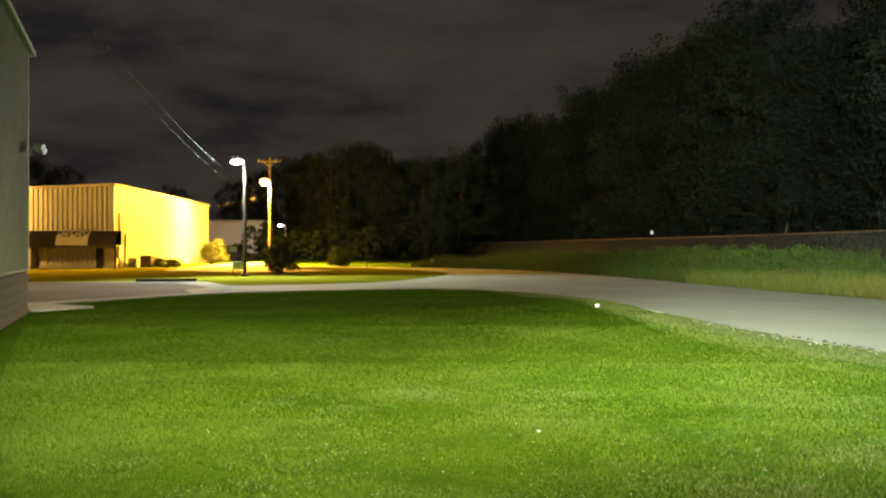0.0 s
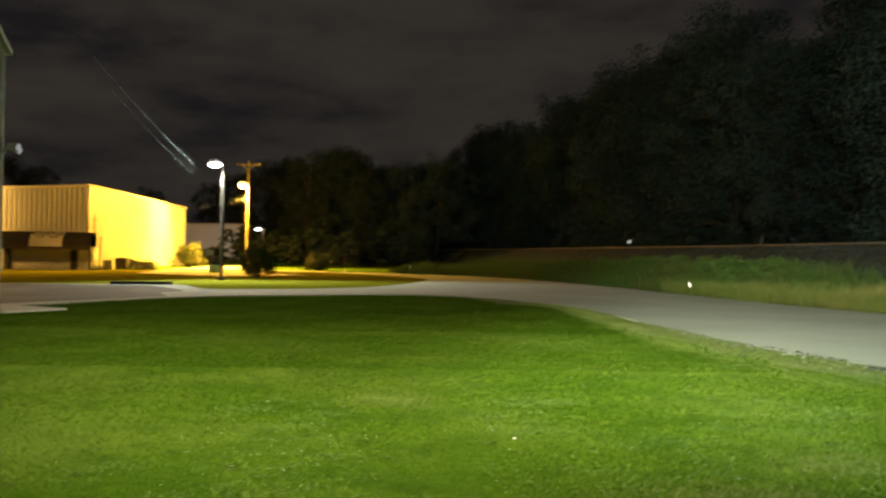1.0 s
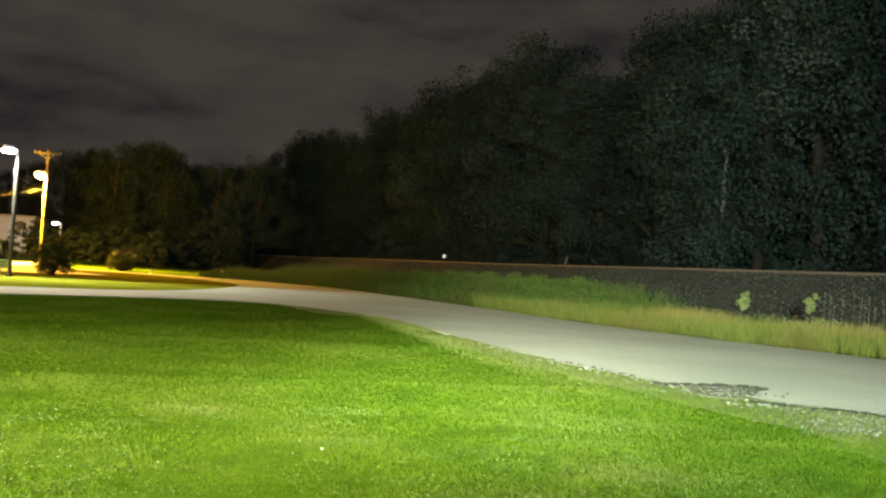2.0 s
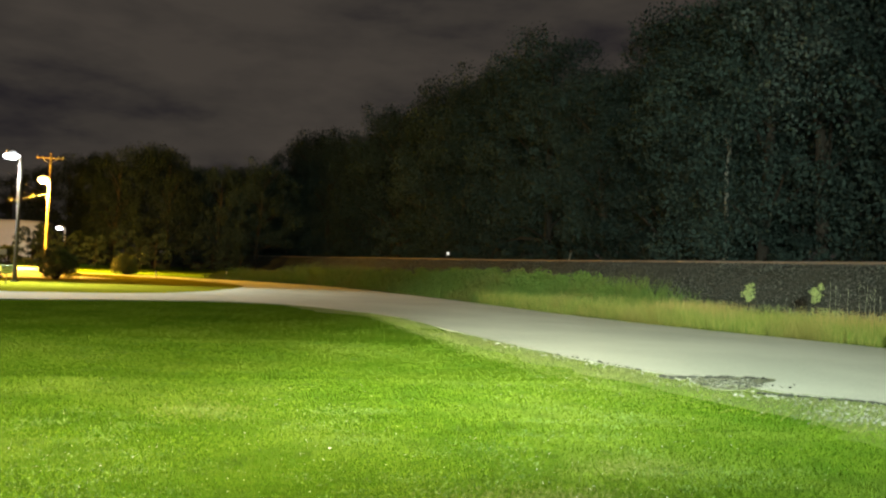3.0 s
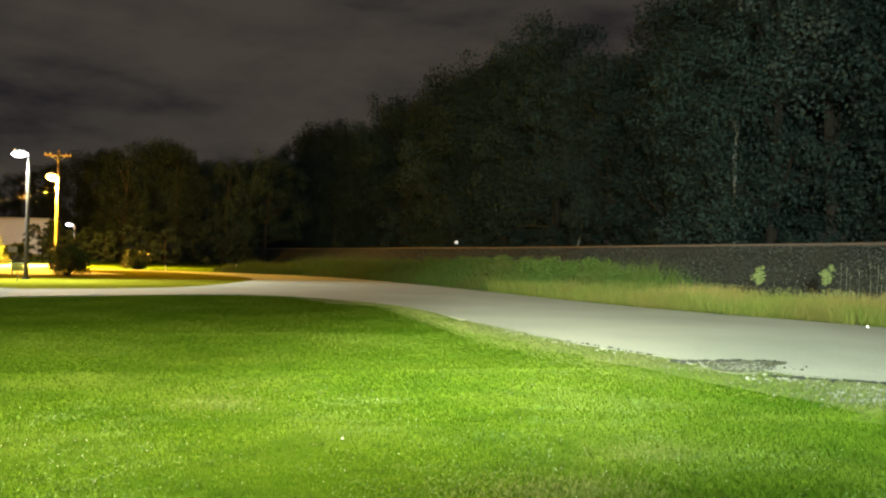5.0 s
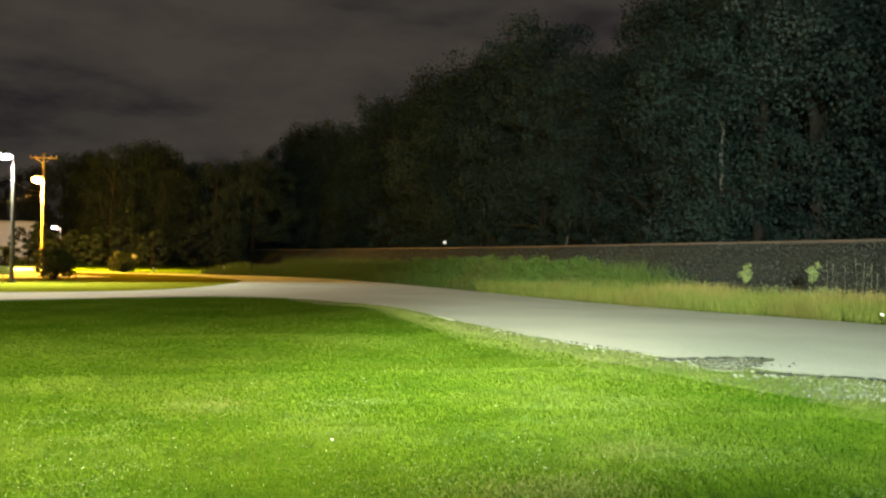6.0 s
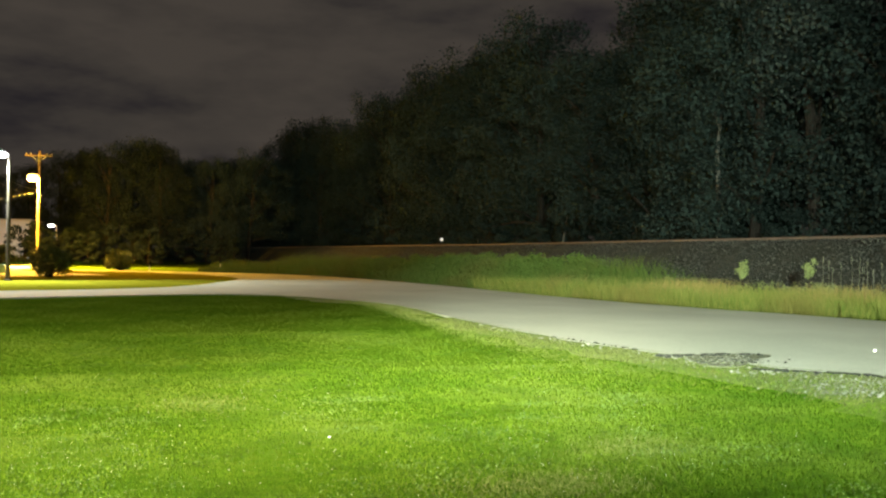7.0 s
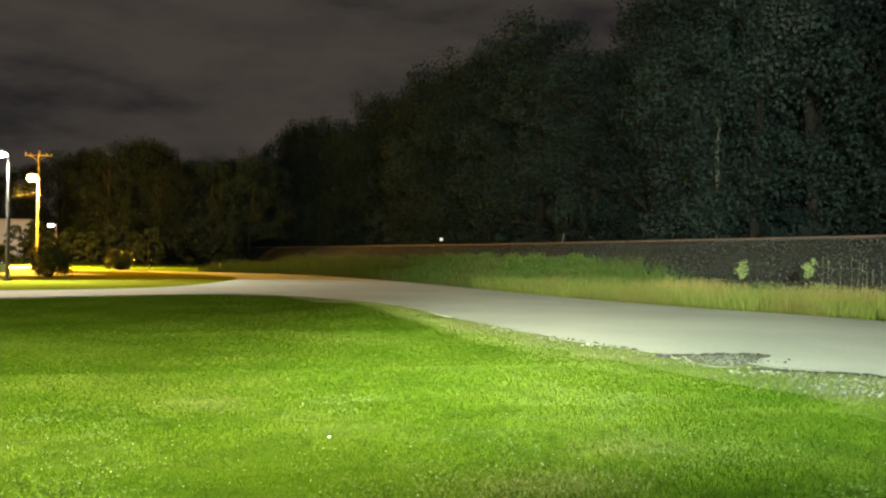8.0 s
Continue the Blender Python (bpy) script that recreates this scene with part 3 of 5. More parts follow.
def corner_floodlight():
    p = on_wall(-0.02, 4.2, 0.05)
    f = thing("corner_floodlight", p, "twin-head metal floodlight bracketed to the building corner", "floodlight")
    part("bracket", tubed([(-0.05, -0.02, -0.22), (0.04, 0.02, -0.12), (0.06, 0.03, 0.0), (0.16, 0.06, 0.03)], 0.02), M_WHITE, f)
    part("base_plate", boxed((-0.04, -0.02, -0.1), (0.05, 0.14, 0.3), 0.35, 0.01), M_STEEL, f)
    for dy, dz in ((-0.02, 0.07), (0.06, -0.02)):
        h = bmesh.new()
        tube(h, [(0.12, dy, dz), (0.2, dy, dz + 0.01), (0.34, dy - 0.02, dz - 0.02), (0.40, dy - 0.03, dz - 0.04)], [0.03, 0.06, 0.085, 0.09], 10)
        head = part("lamp_head", h, M_WHITE, f)
        # weak emission stands in for lamplight caught by the fixture
        part("lens", tubed([(0.402, dy - 0.03, dz - 0.04), (0.412, dy - 0.03, dz - 0.043)], 0.08, 10), M_GLOW_SIGNAL, head, "lens given a faint glow for the light it catches")


corner_floodlight()


def wall_light(name, p, label, aim, hood):
    """A lamp on a short bracket of the near wall; an added plate cuts off its light above a low angle."""
    w = thing(name, p, label, "wall light")
    a = Vector((aim[0], aim[1], 0)).normalized()
    ang = math.atan2(a.y, a.x)
    part("bracket", tubed([-NX * 0.76 + Vector((0, 0, 0.1)), -NX * 0.4 + Vector((0, 0, 0.28)), -a * 0.1 + Vector((0, 0, 0.2))], 0.03, 8), M_STEEL, w)
    part("housing", boxed(-a * 0.16 + Vector((0, 0, 0.02)), (0.16, 0.36, 0.3), ang, 0.03), M_POLE_DARK, w)
    part("lens", boxed(-a * 0.06, (0.03, 0.28, 0.2), ang, 0.01), M_GLOW_FLOOD, w, "glowing lens")
    part("visor", boxed(a * 0.12 + Vector((0, 0, 0.21)), (0.7, 0.42, 0.03), ang, 0.008), M_POLE_DARK, w)
    if hood is not None:
        # unseen plate added to end the light partway across the lawn
        part("added_cutoff_plate", boxed(a * 0.5 + Vector((0, 0, hood + 0.2)), (0.02, 1.6, 0.4), ang, 0.005), M_POLE_DARK, w)
        return
    # an added, unseen flap whose slanting edge bounds the beam on the lawn
    rim = []
    for d in (-6.0, 80.0):
        r = Vector((0.27 + 0.325 * d, 13.0 + 0.945 * d, 0.0)) - p
        rim.append(r * (0.7 / r.dot(a)))
    left = Vector((-a.y, a.x, 0)) * 0.55
    bm = bmesh.new()
    bm.faces.new([bm.verts.new(v) for v in (rim[0], rim[1], rim[1] + left, rim[0] + left)])
    bmesh.ops.solidify(bm, geom=bm.faces[:], thickness=0.01)
    part("beam_mask", bm, M_POLE_DARK, w)
    part("mask_arm", tubed([-a * 0.1 + left * 0.3, rim[1] + left * 0.5], 0.012, 6), M_STEEL, w)


wall_light("wall_pack", PACK, "lit wall lamp behind an added cutoff plate on the ribbed steel wall", (-0.05, 1.0), -0.106)
wall_light("flood_lamp", FLOOD, "lit floodlight with an added light-blocking flap on the ribbed steel wall", BEAM, None)

WH = Vector((-28.3, 71.6, 0.0))      # the warehouse's near corner


def warehouse():
    h, drop = 7.2, 0.9
    w = thing("warehouse", WH, "pale ribbed metal warehouse lit orange by a sodium lamp", "warehouse", kind="structure")
    part("wall", ribbed((-22, 0), (0, 0), 0, h - drop, 0.42, 0.11, -drop), M_SIDING, w)
    part("wall", ribbed((0, 0), (-1.5, 34.3), 0, h, 0.42, 0.08), M_SIDING, w)
    part("wall", ribbed((-1.5, 34.3), (-22, 34.3), 0, h, 0.6, 0.05, drop), M_SIDING, w)
    part("wall", ribbed((-22, 34.3), (-22, 0), 0, h - drop, 0.6, 0.05), M_SIDING, w)
    e = bmesh.new()
    a, b = Vector((0.06, -0.1, h - 0.02)), Vector((-1.44, 34.4, h - 0.02))
    tube(e, [a, b], [0.15, 0.15], 4)
    part("eave_trim", e, M_TRIM, w)
    part("eave_trim", tubed([(-22, -0.08, h - drop), (0.1, -0.08, h)], 0.12, 4), M_TRIM, w)
    bm = bmesh.new()
    vs = [bm.verts.new(c) for c in ((-22, 0, h - drop + 0.02), (0, 0, h + 0.02), (-1.5, 34.3, h + 0.02), (-22, 34.3, h - drop + 0.02))]
    lo = [bm.verts.new(v.co - Vector((0, 0, 0.1))) for v in vs]
    bm.faces.new(vs)
    bm.faces.new(lo[::-1])
    for k in range(4):
        bm.faces.new((vs[k], lo[k], lo[(k + 1) % 4], vs[(k + 1) % 4]))
    part("roof", bm, M_ROOF, w)
    part("corner_trim", boxed((0.02, -0.03, h / 2), (0.14, 0.14, h), 0, 0.01), M_TRIM, w)
    part("downspout", tubed([(-0.04, 2.6, 0.1), (0.02, 2.6, 2.9)], 0.06, 6), M_POLE_DARK, w)
    part("wall_base", boxed((-11, -0.09, 0.12), (22, 0.14, 0.3), 0, 0.01), M_CONCRETE, w)
    # storefront under the awning
    part("door", boxed((-6.75, -0.13, 1.0), (0.62, 0.12, 2.0), 0, 0.01), M_DARK, w, "dark glazed door")
    part("door", boxed((-1.15, -0.13, 1.0), (0.6, 0.12, 2.0), 0, 0.01), M_DARK, w, "dark glazed door")
    part("conduit", tubed([(0.06, 1.05, 0.2), (0.06, 1.05, 4.6), (0.06, 1.1, 4.75)], 0.05, 6), M_TIMBER, w, "service conduit")
    part("crossbar", tubed([(0.1, 0.5, 4.45), (0.1, 1.7, 4.35)], 0.03, 6), M_TIMBER, w)
    for z, s in ((1.7, 0.42), (1.15, 0.5)):
        part("meter_box", boxed((0.14, 1.05, z), (0.2, s * 1.6, s), 0, 0.02), M_STEEL, w)
    return w


warehouse()


def awning():
    """A barrel awning on the warehouse front, a pale lettered panel in its middle."""
    a = thing("awning", WH + Vector((-3.45, -0.15, 1.95)), "dark rounded cloth awning with a pale lettered panel", "awning")
    L, R, H = 8.3, 1.15, 1.25

    def shell(x0, x1, grow):
        bm = bmesh.new()
        rows = []
        for x in np.linspace(x0, x1, 5):
            rows.append([bm.verts.new((x, -(R + grow) * math.sin(t), (H + grow) * math.cos(t))) for t in np.linspace(0, math.pi / 2, 10)])
        for r0, r1 in zip(rows, rows[1:]):
            for k in range(9):
                bm.faces.new((r0[k], r0[k + 1], r1[k + 1], r1[k]))
        bmesh.ops.solidify(bm, geom=bm.faces[:], thickness=0.03)
        return bm

    part("canopy", shell(-L / 2, L / 2, 0), M_AWNING, a)
    for x in (-L / 2, L / 2):
        bm = bmesh.new()
        c = bm.verts.new((x, 0, 0))
        arc = [bm.verts.new((x, -R * math.sin(t), H * math.cos(t))) for t in np.linspace(0, math.pi / 2, 10)]
        for k in range(9):
            bm.faces.new((c, arc[k], arc[k + 1]))
        bmesh.ops.solidify(bm, geom=bm.faces[:], thickness=0.03)
        part("end_panel", bm, M_AWNING, a)
    part("valance", boxed((0, -R, -0.12), (L, 0.03, 0.26), 0, 0.005), M_AWNING, a)
    p = part("sign_panel", shell(-0.95, 1.75, 0.03), M_SIGN_PALE, a, "pale sign panel with illegible dark lettering")
    for k, x in enumerate((-0.7, -0.32, 0.06, 0.44, 0.82, 1.2, 1.5)):
        for j, t in enumerate((0.55, 0.72, 0.9)):
            if (k + j) % 3 == 2:
                continue
            part("letter_bar", boxed((x, -(R + 0.07) * math.sin(t), (H + 0.07) * math.cos(t)), (0.2, 0.03, 0.16), 0, 0, -t + 1.2), M_AWNING, p)
    for x in (-L / 2 + 0.1, L / 2 - 0.1):
        part("post", tubed([(x, -R + 0.05, -1.95), (x, -R + 0.05, 0)], 0.09, 8), M_AWNING, a)


awning()


def condenser(p, s, label, mat):
    c = thing("air_conditioner", p, label, "air conditioner")
    part("cabinet", boxed((0, 0, s / 2), (s, s, s), 0.05, 0.03), mat, c)
    g = bmesh.new()
    for k in range(7):
        box(g, (0, -s / 2 - 0.01, s * (0.16 + 0.11 * k)), (s * 0.85, 0.02, 0.03))
    part("louvre_grille", g, M_DARK, c)
    part("fan_guard", tubed([(0, 0, s), (0, 0, s + 0.04)], [s * 0.4, s * 0.36], 14), M_DARK, c)


condenser(WH + Vector((0.85, 2.4, 0.02)), 0.8, "grey air conditioner unit beside the warehouse wall", M_PANEL_GREY)
condenser(WH + Vector((1.25, 4.6, 0.02)), 1.0, "larger dark air conditioner unit beside the warehouse wall", M_POLE_DARK)


def far_building():
    b = thing("far_building", (-35.0, 140.0, 0), "distant plain grey flat-roofed building", "building", kind="structure")
    part("wall", boxed((0, 5, 3.1), (9.4, 10, 6.2), 0, 0.02), M_GREY_WALL, b)
    part("roof", boxed((0, 5, 6.35), (9.8, 10.4, 0.3), 0, 0.03), M_ROOF, b)
    for x in (-2.6, 0.6):
        part("door", boxed((x, -0.02, 1.2), (1.6, 0.1, 2.4), 0, 0.02), M_PANEL_GREY, b)


far_building()


# ---- lamps, poles and cables ----
def utility_pole(lamp, label):
    x, y, z = lamp
    p = thing("utility_pole", (x + 0.5, y + 0.4, 0), label, "utility pole", "utility poles")
    part("shaft", tubed([(0, 0, -0.3), (0, 0, 6), (0.02, 0, 11.9)], [0.16, 0.14, 0.11], 10), M_TIMBER, p)
    arm = part("crossarm", boxed((0, -0.16, 11.35), (2.6, 0.12, 0.14), 0, 0.01), M_TIMBER, p)
    for k in (-1.2, -0.75, 0.75, 1.2):
        part("insulator", tubed([(k, -0.16, 11.42), (k, -0.16, 11.5), (k, -0.16, 11.62)], [0.03, 0.07, 0.05], 8), M_PANEL_GREY, arm)
    for s in (-1, 1):
        part("brace", tubed([(s * 0.7, -0.14, 11.28), (0, -0.14, 10.75)], 0.025, 5), M_STEEL, p)
    part("lamp_arm", tubed([(0, -0.1, z - 0.2), (-0.2, -0.25, z + 0.12), (-0.5, -0.4, z + 0.18)], 0.04, 7), M_STEEL, p)
    h = part("lamp_head", tubed([(-0.5, -0.4, z + 0.42), (-0.5, -0.4, z + 0.30), (-0.5, -0.4, z + 0.16)], [0.1, 0.2, 0.36], 12), M_STEEL, p)
    part("refractor", tubed([(-0.5, -0.4, z + 0.17), (-0.5, -0.4, z + 0.05), (-0.5, -0.4, z - 0.25), (-0.5, -0.4, z - 0.45)], [0.36, 0.52, 0.5, 0.24], 14), M_GLOW_SODIUM, h, "glowing amber refractor bowl")


utility_pole(SODIUM, "tall weathered timber utility pole with crossarm and lit sodium lamp")
utility_pole(SODIUM_FRONT, "timber utility pole with lit sodium lamp before the warehouse")


def street_lamp(x, y, z, label, arm, shaft_mat, r=0.09):
    p = thing("street_lamp", (x - arm[0], y - arm[1], 0), label, "street lamp")
    part("shaft", tubed([(0, 0, -0.2), (0, 0, z - 0.3), (arm[0] * 0.1, arm[1] * 0.1, z + 0.05)], [r * 1.3, r, r * 0.8], 10), shaft_mat, p)
    part("foot_plate", boxed((0, 0, 0.06), (0.36, 0.36, 0.1), 0, 0.02), shaft_mat, p)
    part("arm", tubed([(0, 0, z + 0.02), (arm[0] * 0.5, arm[1] * 0.5, z + 0.14), (arm[0], arm[1], z + 0.1)], 0.035, 7), M_STEEL, p)
    h = part("lamp_head", tubed([(arm[0] * 0.55, arm[1] * 0.55, z + 0.12), (arm[0], arm[1], z + 0.14), (arm[0] * 1.5, arm[1] * 1.5, z + 0.08)], [0.1, 0.22, 0.14], 10), M_STEEL, p)
    part("lens", tubed([(arm[0], arm[1], z + 0.0), (arm[0], arm[1], z - 0.08), (arm[0], arm[1], z - 0.18)], [0.38, 0.4, 0.2], 12), M_GLOW_WHITE, h, "glowing white lens")


street_lamp(*WHITE_LAMP, "lit white street lamp on a dark pole at the road fork", (-0.42, -0.25), M_POLE_DARK)
street_lamp(*FAR_LAMP, "small distant lit white street lamp on a grey pole", (-0.7, -0.2), M_STEEL, 0.1)


def cable(a, b, sag, r, label):
    a, b = Vector(a), Vector(b)
    pts = [a.lerp(b, t) - Vector((0, 0, sag * 4 * t * (1 - t))) for t in np.linspace(0, 1, 28)]
    tagged(part("overhead_cable", tubed(pts, r, 6), M_CABLE), label, "cable", "overhead cables")


MAST = on_wall(10.0, 8.5, -0.99)
cable((-19.2, 92.3, 7.9), MAST, 1.6, 0.006, "overhead cable slung from the utility pole to the building")
cable((-19.2, 92.3, 7.6), MAST + Vector((0, 0, -0.2)), 1.9, 0.004, "overhead cable slung from the utility pole to the building")
cable((-19.2, 92.3, 7.7), WH + Vector((0.1, 1.05, 4.75)), 0.5, 0.006, "service cable from the utility pole to the warehouse")


def signs():
    s = thing("road_sign", (-11.72, 47.6, 0), "pale blue panel on a thin post beside the street lamp", "sign")
    part("post", tubed([(0, 0, -0.2), (0, 0, 0.95)], 0.03, 6), M_STEEL, s)
    part("panel", boxed((0, -0.05, 0.72), (0.6, 0.05, 0.46), 0, 0.02), M_BLUE, s)
    for k, w in enumerate((0.4, 0.3)):
        part("text_bar", boxed((0, -0.08, 0.82 - 0.17 * k), (w, 0.012, 0.06)), M_PANEL_GREY, s)
    s = thing("street_sign", (-13.6, 54.0, 0), "small pale plate on a slim post in the island", "sign")
    part("post", tubed([(0, 0, -0.2), (0, 0, 1.9)], 0.03, 6), M_POLE_DARK, s)
    part("plate", boxed((0, -0.04, 1.62), (0.5, 0.03, 0.34), 0, 0.01), M_SIGN_PALE, s)
    m = thing("trackside_signal", (18.96, 75.7, 1.6), "small square white signal light on a trackside post", "signal")
    part("post", tubed([(0, 0, -0.4), (0, 0, 1.4)], 0.03, 6), M_POLE_DARK, m)
    case = part("case", boxed((0, -0.03, 1.55), (0.36, 0.1, 0.36), 0, 0.02), M_POLE_DARK, m)
    part("lens", boxed((0, -0.1, 1.55), (0.27, 0.04, 0.27), 0, 0.02), M_GLOW_SIGNAL, case, "glowing white lens")
    for (x, y, h, lean, label) in ((-1.1, 73.0, 0.75, 0.16, "leaning white marker post at the road's far bend"), (-7.2, 79.0, 0.5, 0.02, "short white marker post in the grass")):
        m = thing("marker_post", (x, y, 0), label, "marker post", "marker posts")
        part("stake", tubed([(0, 0, -0.1), (lean * 0.6, 0, h * 0.6), (lean, 0, h)], [0.05, 0.05, 0.045], 6), M_WHITE, m)
        part("band", tubed([(lean * 0.78, 0, h * 0.78), (lean * 0.86, 0, h * 0.86)], 0.056, 6), M_PANEL_GREY, m)


signs()

k0 = tagged(part("kerb", boxed((-13.85, 41.75, 0.06), (2.9, 0.18, 0.2), 0.2, 0.02), M_ASPHALT_DARK), "dark low kerb block at the edge of the road", "kerb", kind="structure")


# ---- trees, shrubs, grass ----
def shell_leaves(p, out, size, rng):
    """Leaves lying roughly on the outside of a crown, so that its lobes shade as rounded masses."""
    n = len(p)
    nrm = out + rng.normal(size=(n, 3)) * 0.34
    nrm /= np.linalg.norm(nrm, axis=1)[:, None]
    d = np.cross(nrm, rng.normal(size=(n, 3)))
    d /= np.linalg.norm(d, axis=1)[:, None]
    e = np.cross(nrm, d)
    s = size * rng.uniform(0.55, 1.45, n)[:, None]
    v = np.stack([p - d * s * 0.5, p + e * s * 0.34, p + d * s * 0.5, p - e * s * 0.34], 1).reshape(-1, 3)
    return v, np.arange(4 * n).reshape(-1, 4)


def tree_kind(name, seed, h, crown_base, spread, n_leaf, leaf, mat, n_lobe=30):
    """A trunk with limbs under a domed crown of rounded lobes, each broken into smaller tufts of leaves. Returns the thing, at the origin."""
    rng = np.random.default_rng(seed)
    t = new(name)
    bm = bmesh.new()
    lean = rng.normal(size=2) * 0.03 * h
    tube(bm, [(0, 0, -0.5), (lean[0] * 0.3, lean[1] * 0.3, h * 0.3), (lean[0] * 0.7, lean[1] * 0.7, h * 0.65), (lean[0], lean[1], h * 0.86)], [h * 0.018, h * 0.014, h * 0.009, h * 0.003], 8)
    tufts_at, tuft_r = [], []
    for k in range(n_lobe):
        u = (k + rng.uniform(0, 1)) / n_lobe
        lobe = h * rng.uniform(0.08, 0.135)
        z = h * (crown_base + (0.88 - crown_base) * u)
        env = spread * h * math.sqrt(max(0.05, 1 - ((u - 0.38) / 0.66) ** 2))
        a = k * 2.4 + rng.uniform(-0.5, 0.5)
        r = env * rng.uniform(0.45, 0.95)
        c = np.array([math.cos(a) * r + lean[0] * u, math.sin(a) * r + lean[1] * u, z])
        for q in range(14):
            d = rng.normal(size=3)
            d[2] = abs(d[2]) * 0.9 - 0.25
            d /= np.linalg.norm(d)
            tufts_at.append(c + d * lobe * 0.72 * np.array([1, 1, 0.75]))
            tuft_r.append(lobe * rng.uniform(0.30, 0.54))
        if k % 3 == 0:
            st = Vector((lean[0] * 0.6 * u, lean[1] * 0.6 * u, max(h * 0.18, z - h * 0.16)))
            en = Vector(c)
            tube(bm, [st, st.lerp(en, 0.5) + Vector((0, 0, h * 0.015)), en], [h * 0.007, h * 0.005, h * 0.002], 5)
    part("trunk", bm, M_BARK, t)
    at, rad = np.array(tufts_at), np.array(tuft_r)
    k = rng.choice(len(at), n_leaf, p=rad ** 2 / (rad ** 2).sum())
    out = rng.normal(size=(n_leaf, 3))
    out /= np.linalg.norm(out, axis=1)[:, None]
    p = at[k] + out * (rad[k] * rng.uniform(0.5, 1.06, n_leaf))[:, None]
    keep = p[:, 2] > 0.05
    v, f = shell_leaves(p[keep], out[keep], leaf, rng)
    finish("crown", raw("crown", v, f), mat, t)
    return t


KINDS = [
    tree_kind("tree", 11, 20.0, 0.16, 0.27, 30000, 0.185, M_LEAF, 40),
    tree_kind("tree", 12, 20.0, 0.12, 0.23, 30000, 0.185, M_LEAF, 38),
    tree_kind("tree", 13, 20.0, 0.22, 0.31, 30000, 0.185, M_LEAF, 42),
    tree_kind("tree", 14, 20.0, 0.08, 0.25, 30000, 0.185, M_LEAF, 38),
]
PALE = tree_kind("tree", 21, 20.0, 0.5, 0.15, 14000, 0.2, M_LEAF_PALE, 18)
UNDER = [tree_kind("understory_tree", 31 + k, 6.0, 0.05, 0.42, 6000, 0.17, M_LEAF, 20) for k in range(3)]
used = set()


def plant(kind, x, y, h, ref, label, category, group, rz):
    m = Matrix.Translation((x, y, 0)) @ Matrix.Rotation(rz, 4, "Z")
    if kind.name not in used:
        used.add(kind.name)
        ob = kind
        ob.matrix_basis = m
    else:
        ob = copy_thing(kind, m)
    s = h / ref
    ob.scale = (s, s, s)
    return tagged(ob, label, category, group)


def skyline(az):
    """How high the wood's top stands above the horizon, in degrees, by bearing."""
    return np.interp(az, [-14, -11, -8.2, -6.5, -4.4, -2.6, -0.5, 1, 3.2, 4.7, 5.5, 8.5, 12.0, 12.6, 13.7, 16.6, 19.3, 21.4, 24.6, 26, 30, 36, 45, 60],
                     [5.5, 6.4, 7.0, 7.6, 7.4, 6.7, 6.5, 7.2, 7.9, 8.9, 9.7, 10.5, 11.6, 13.0, 14.6, 15.0, 16.1, 15.5, 16.3, 17.5, 20, 23, 26, 28])


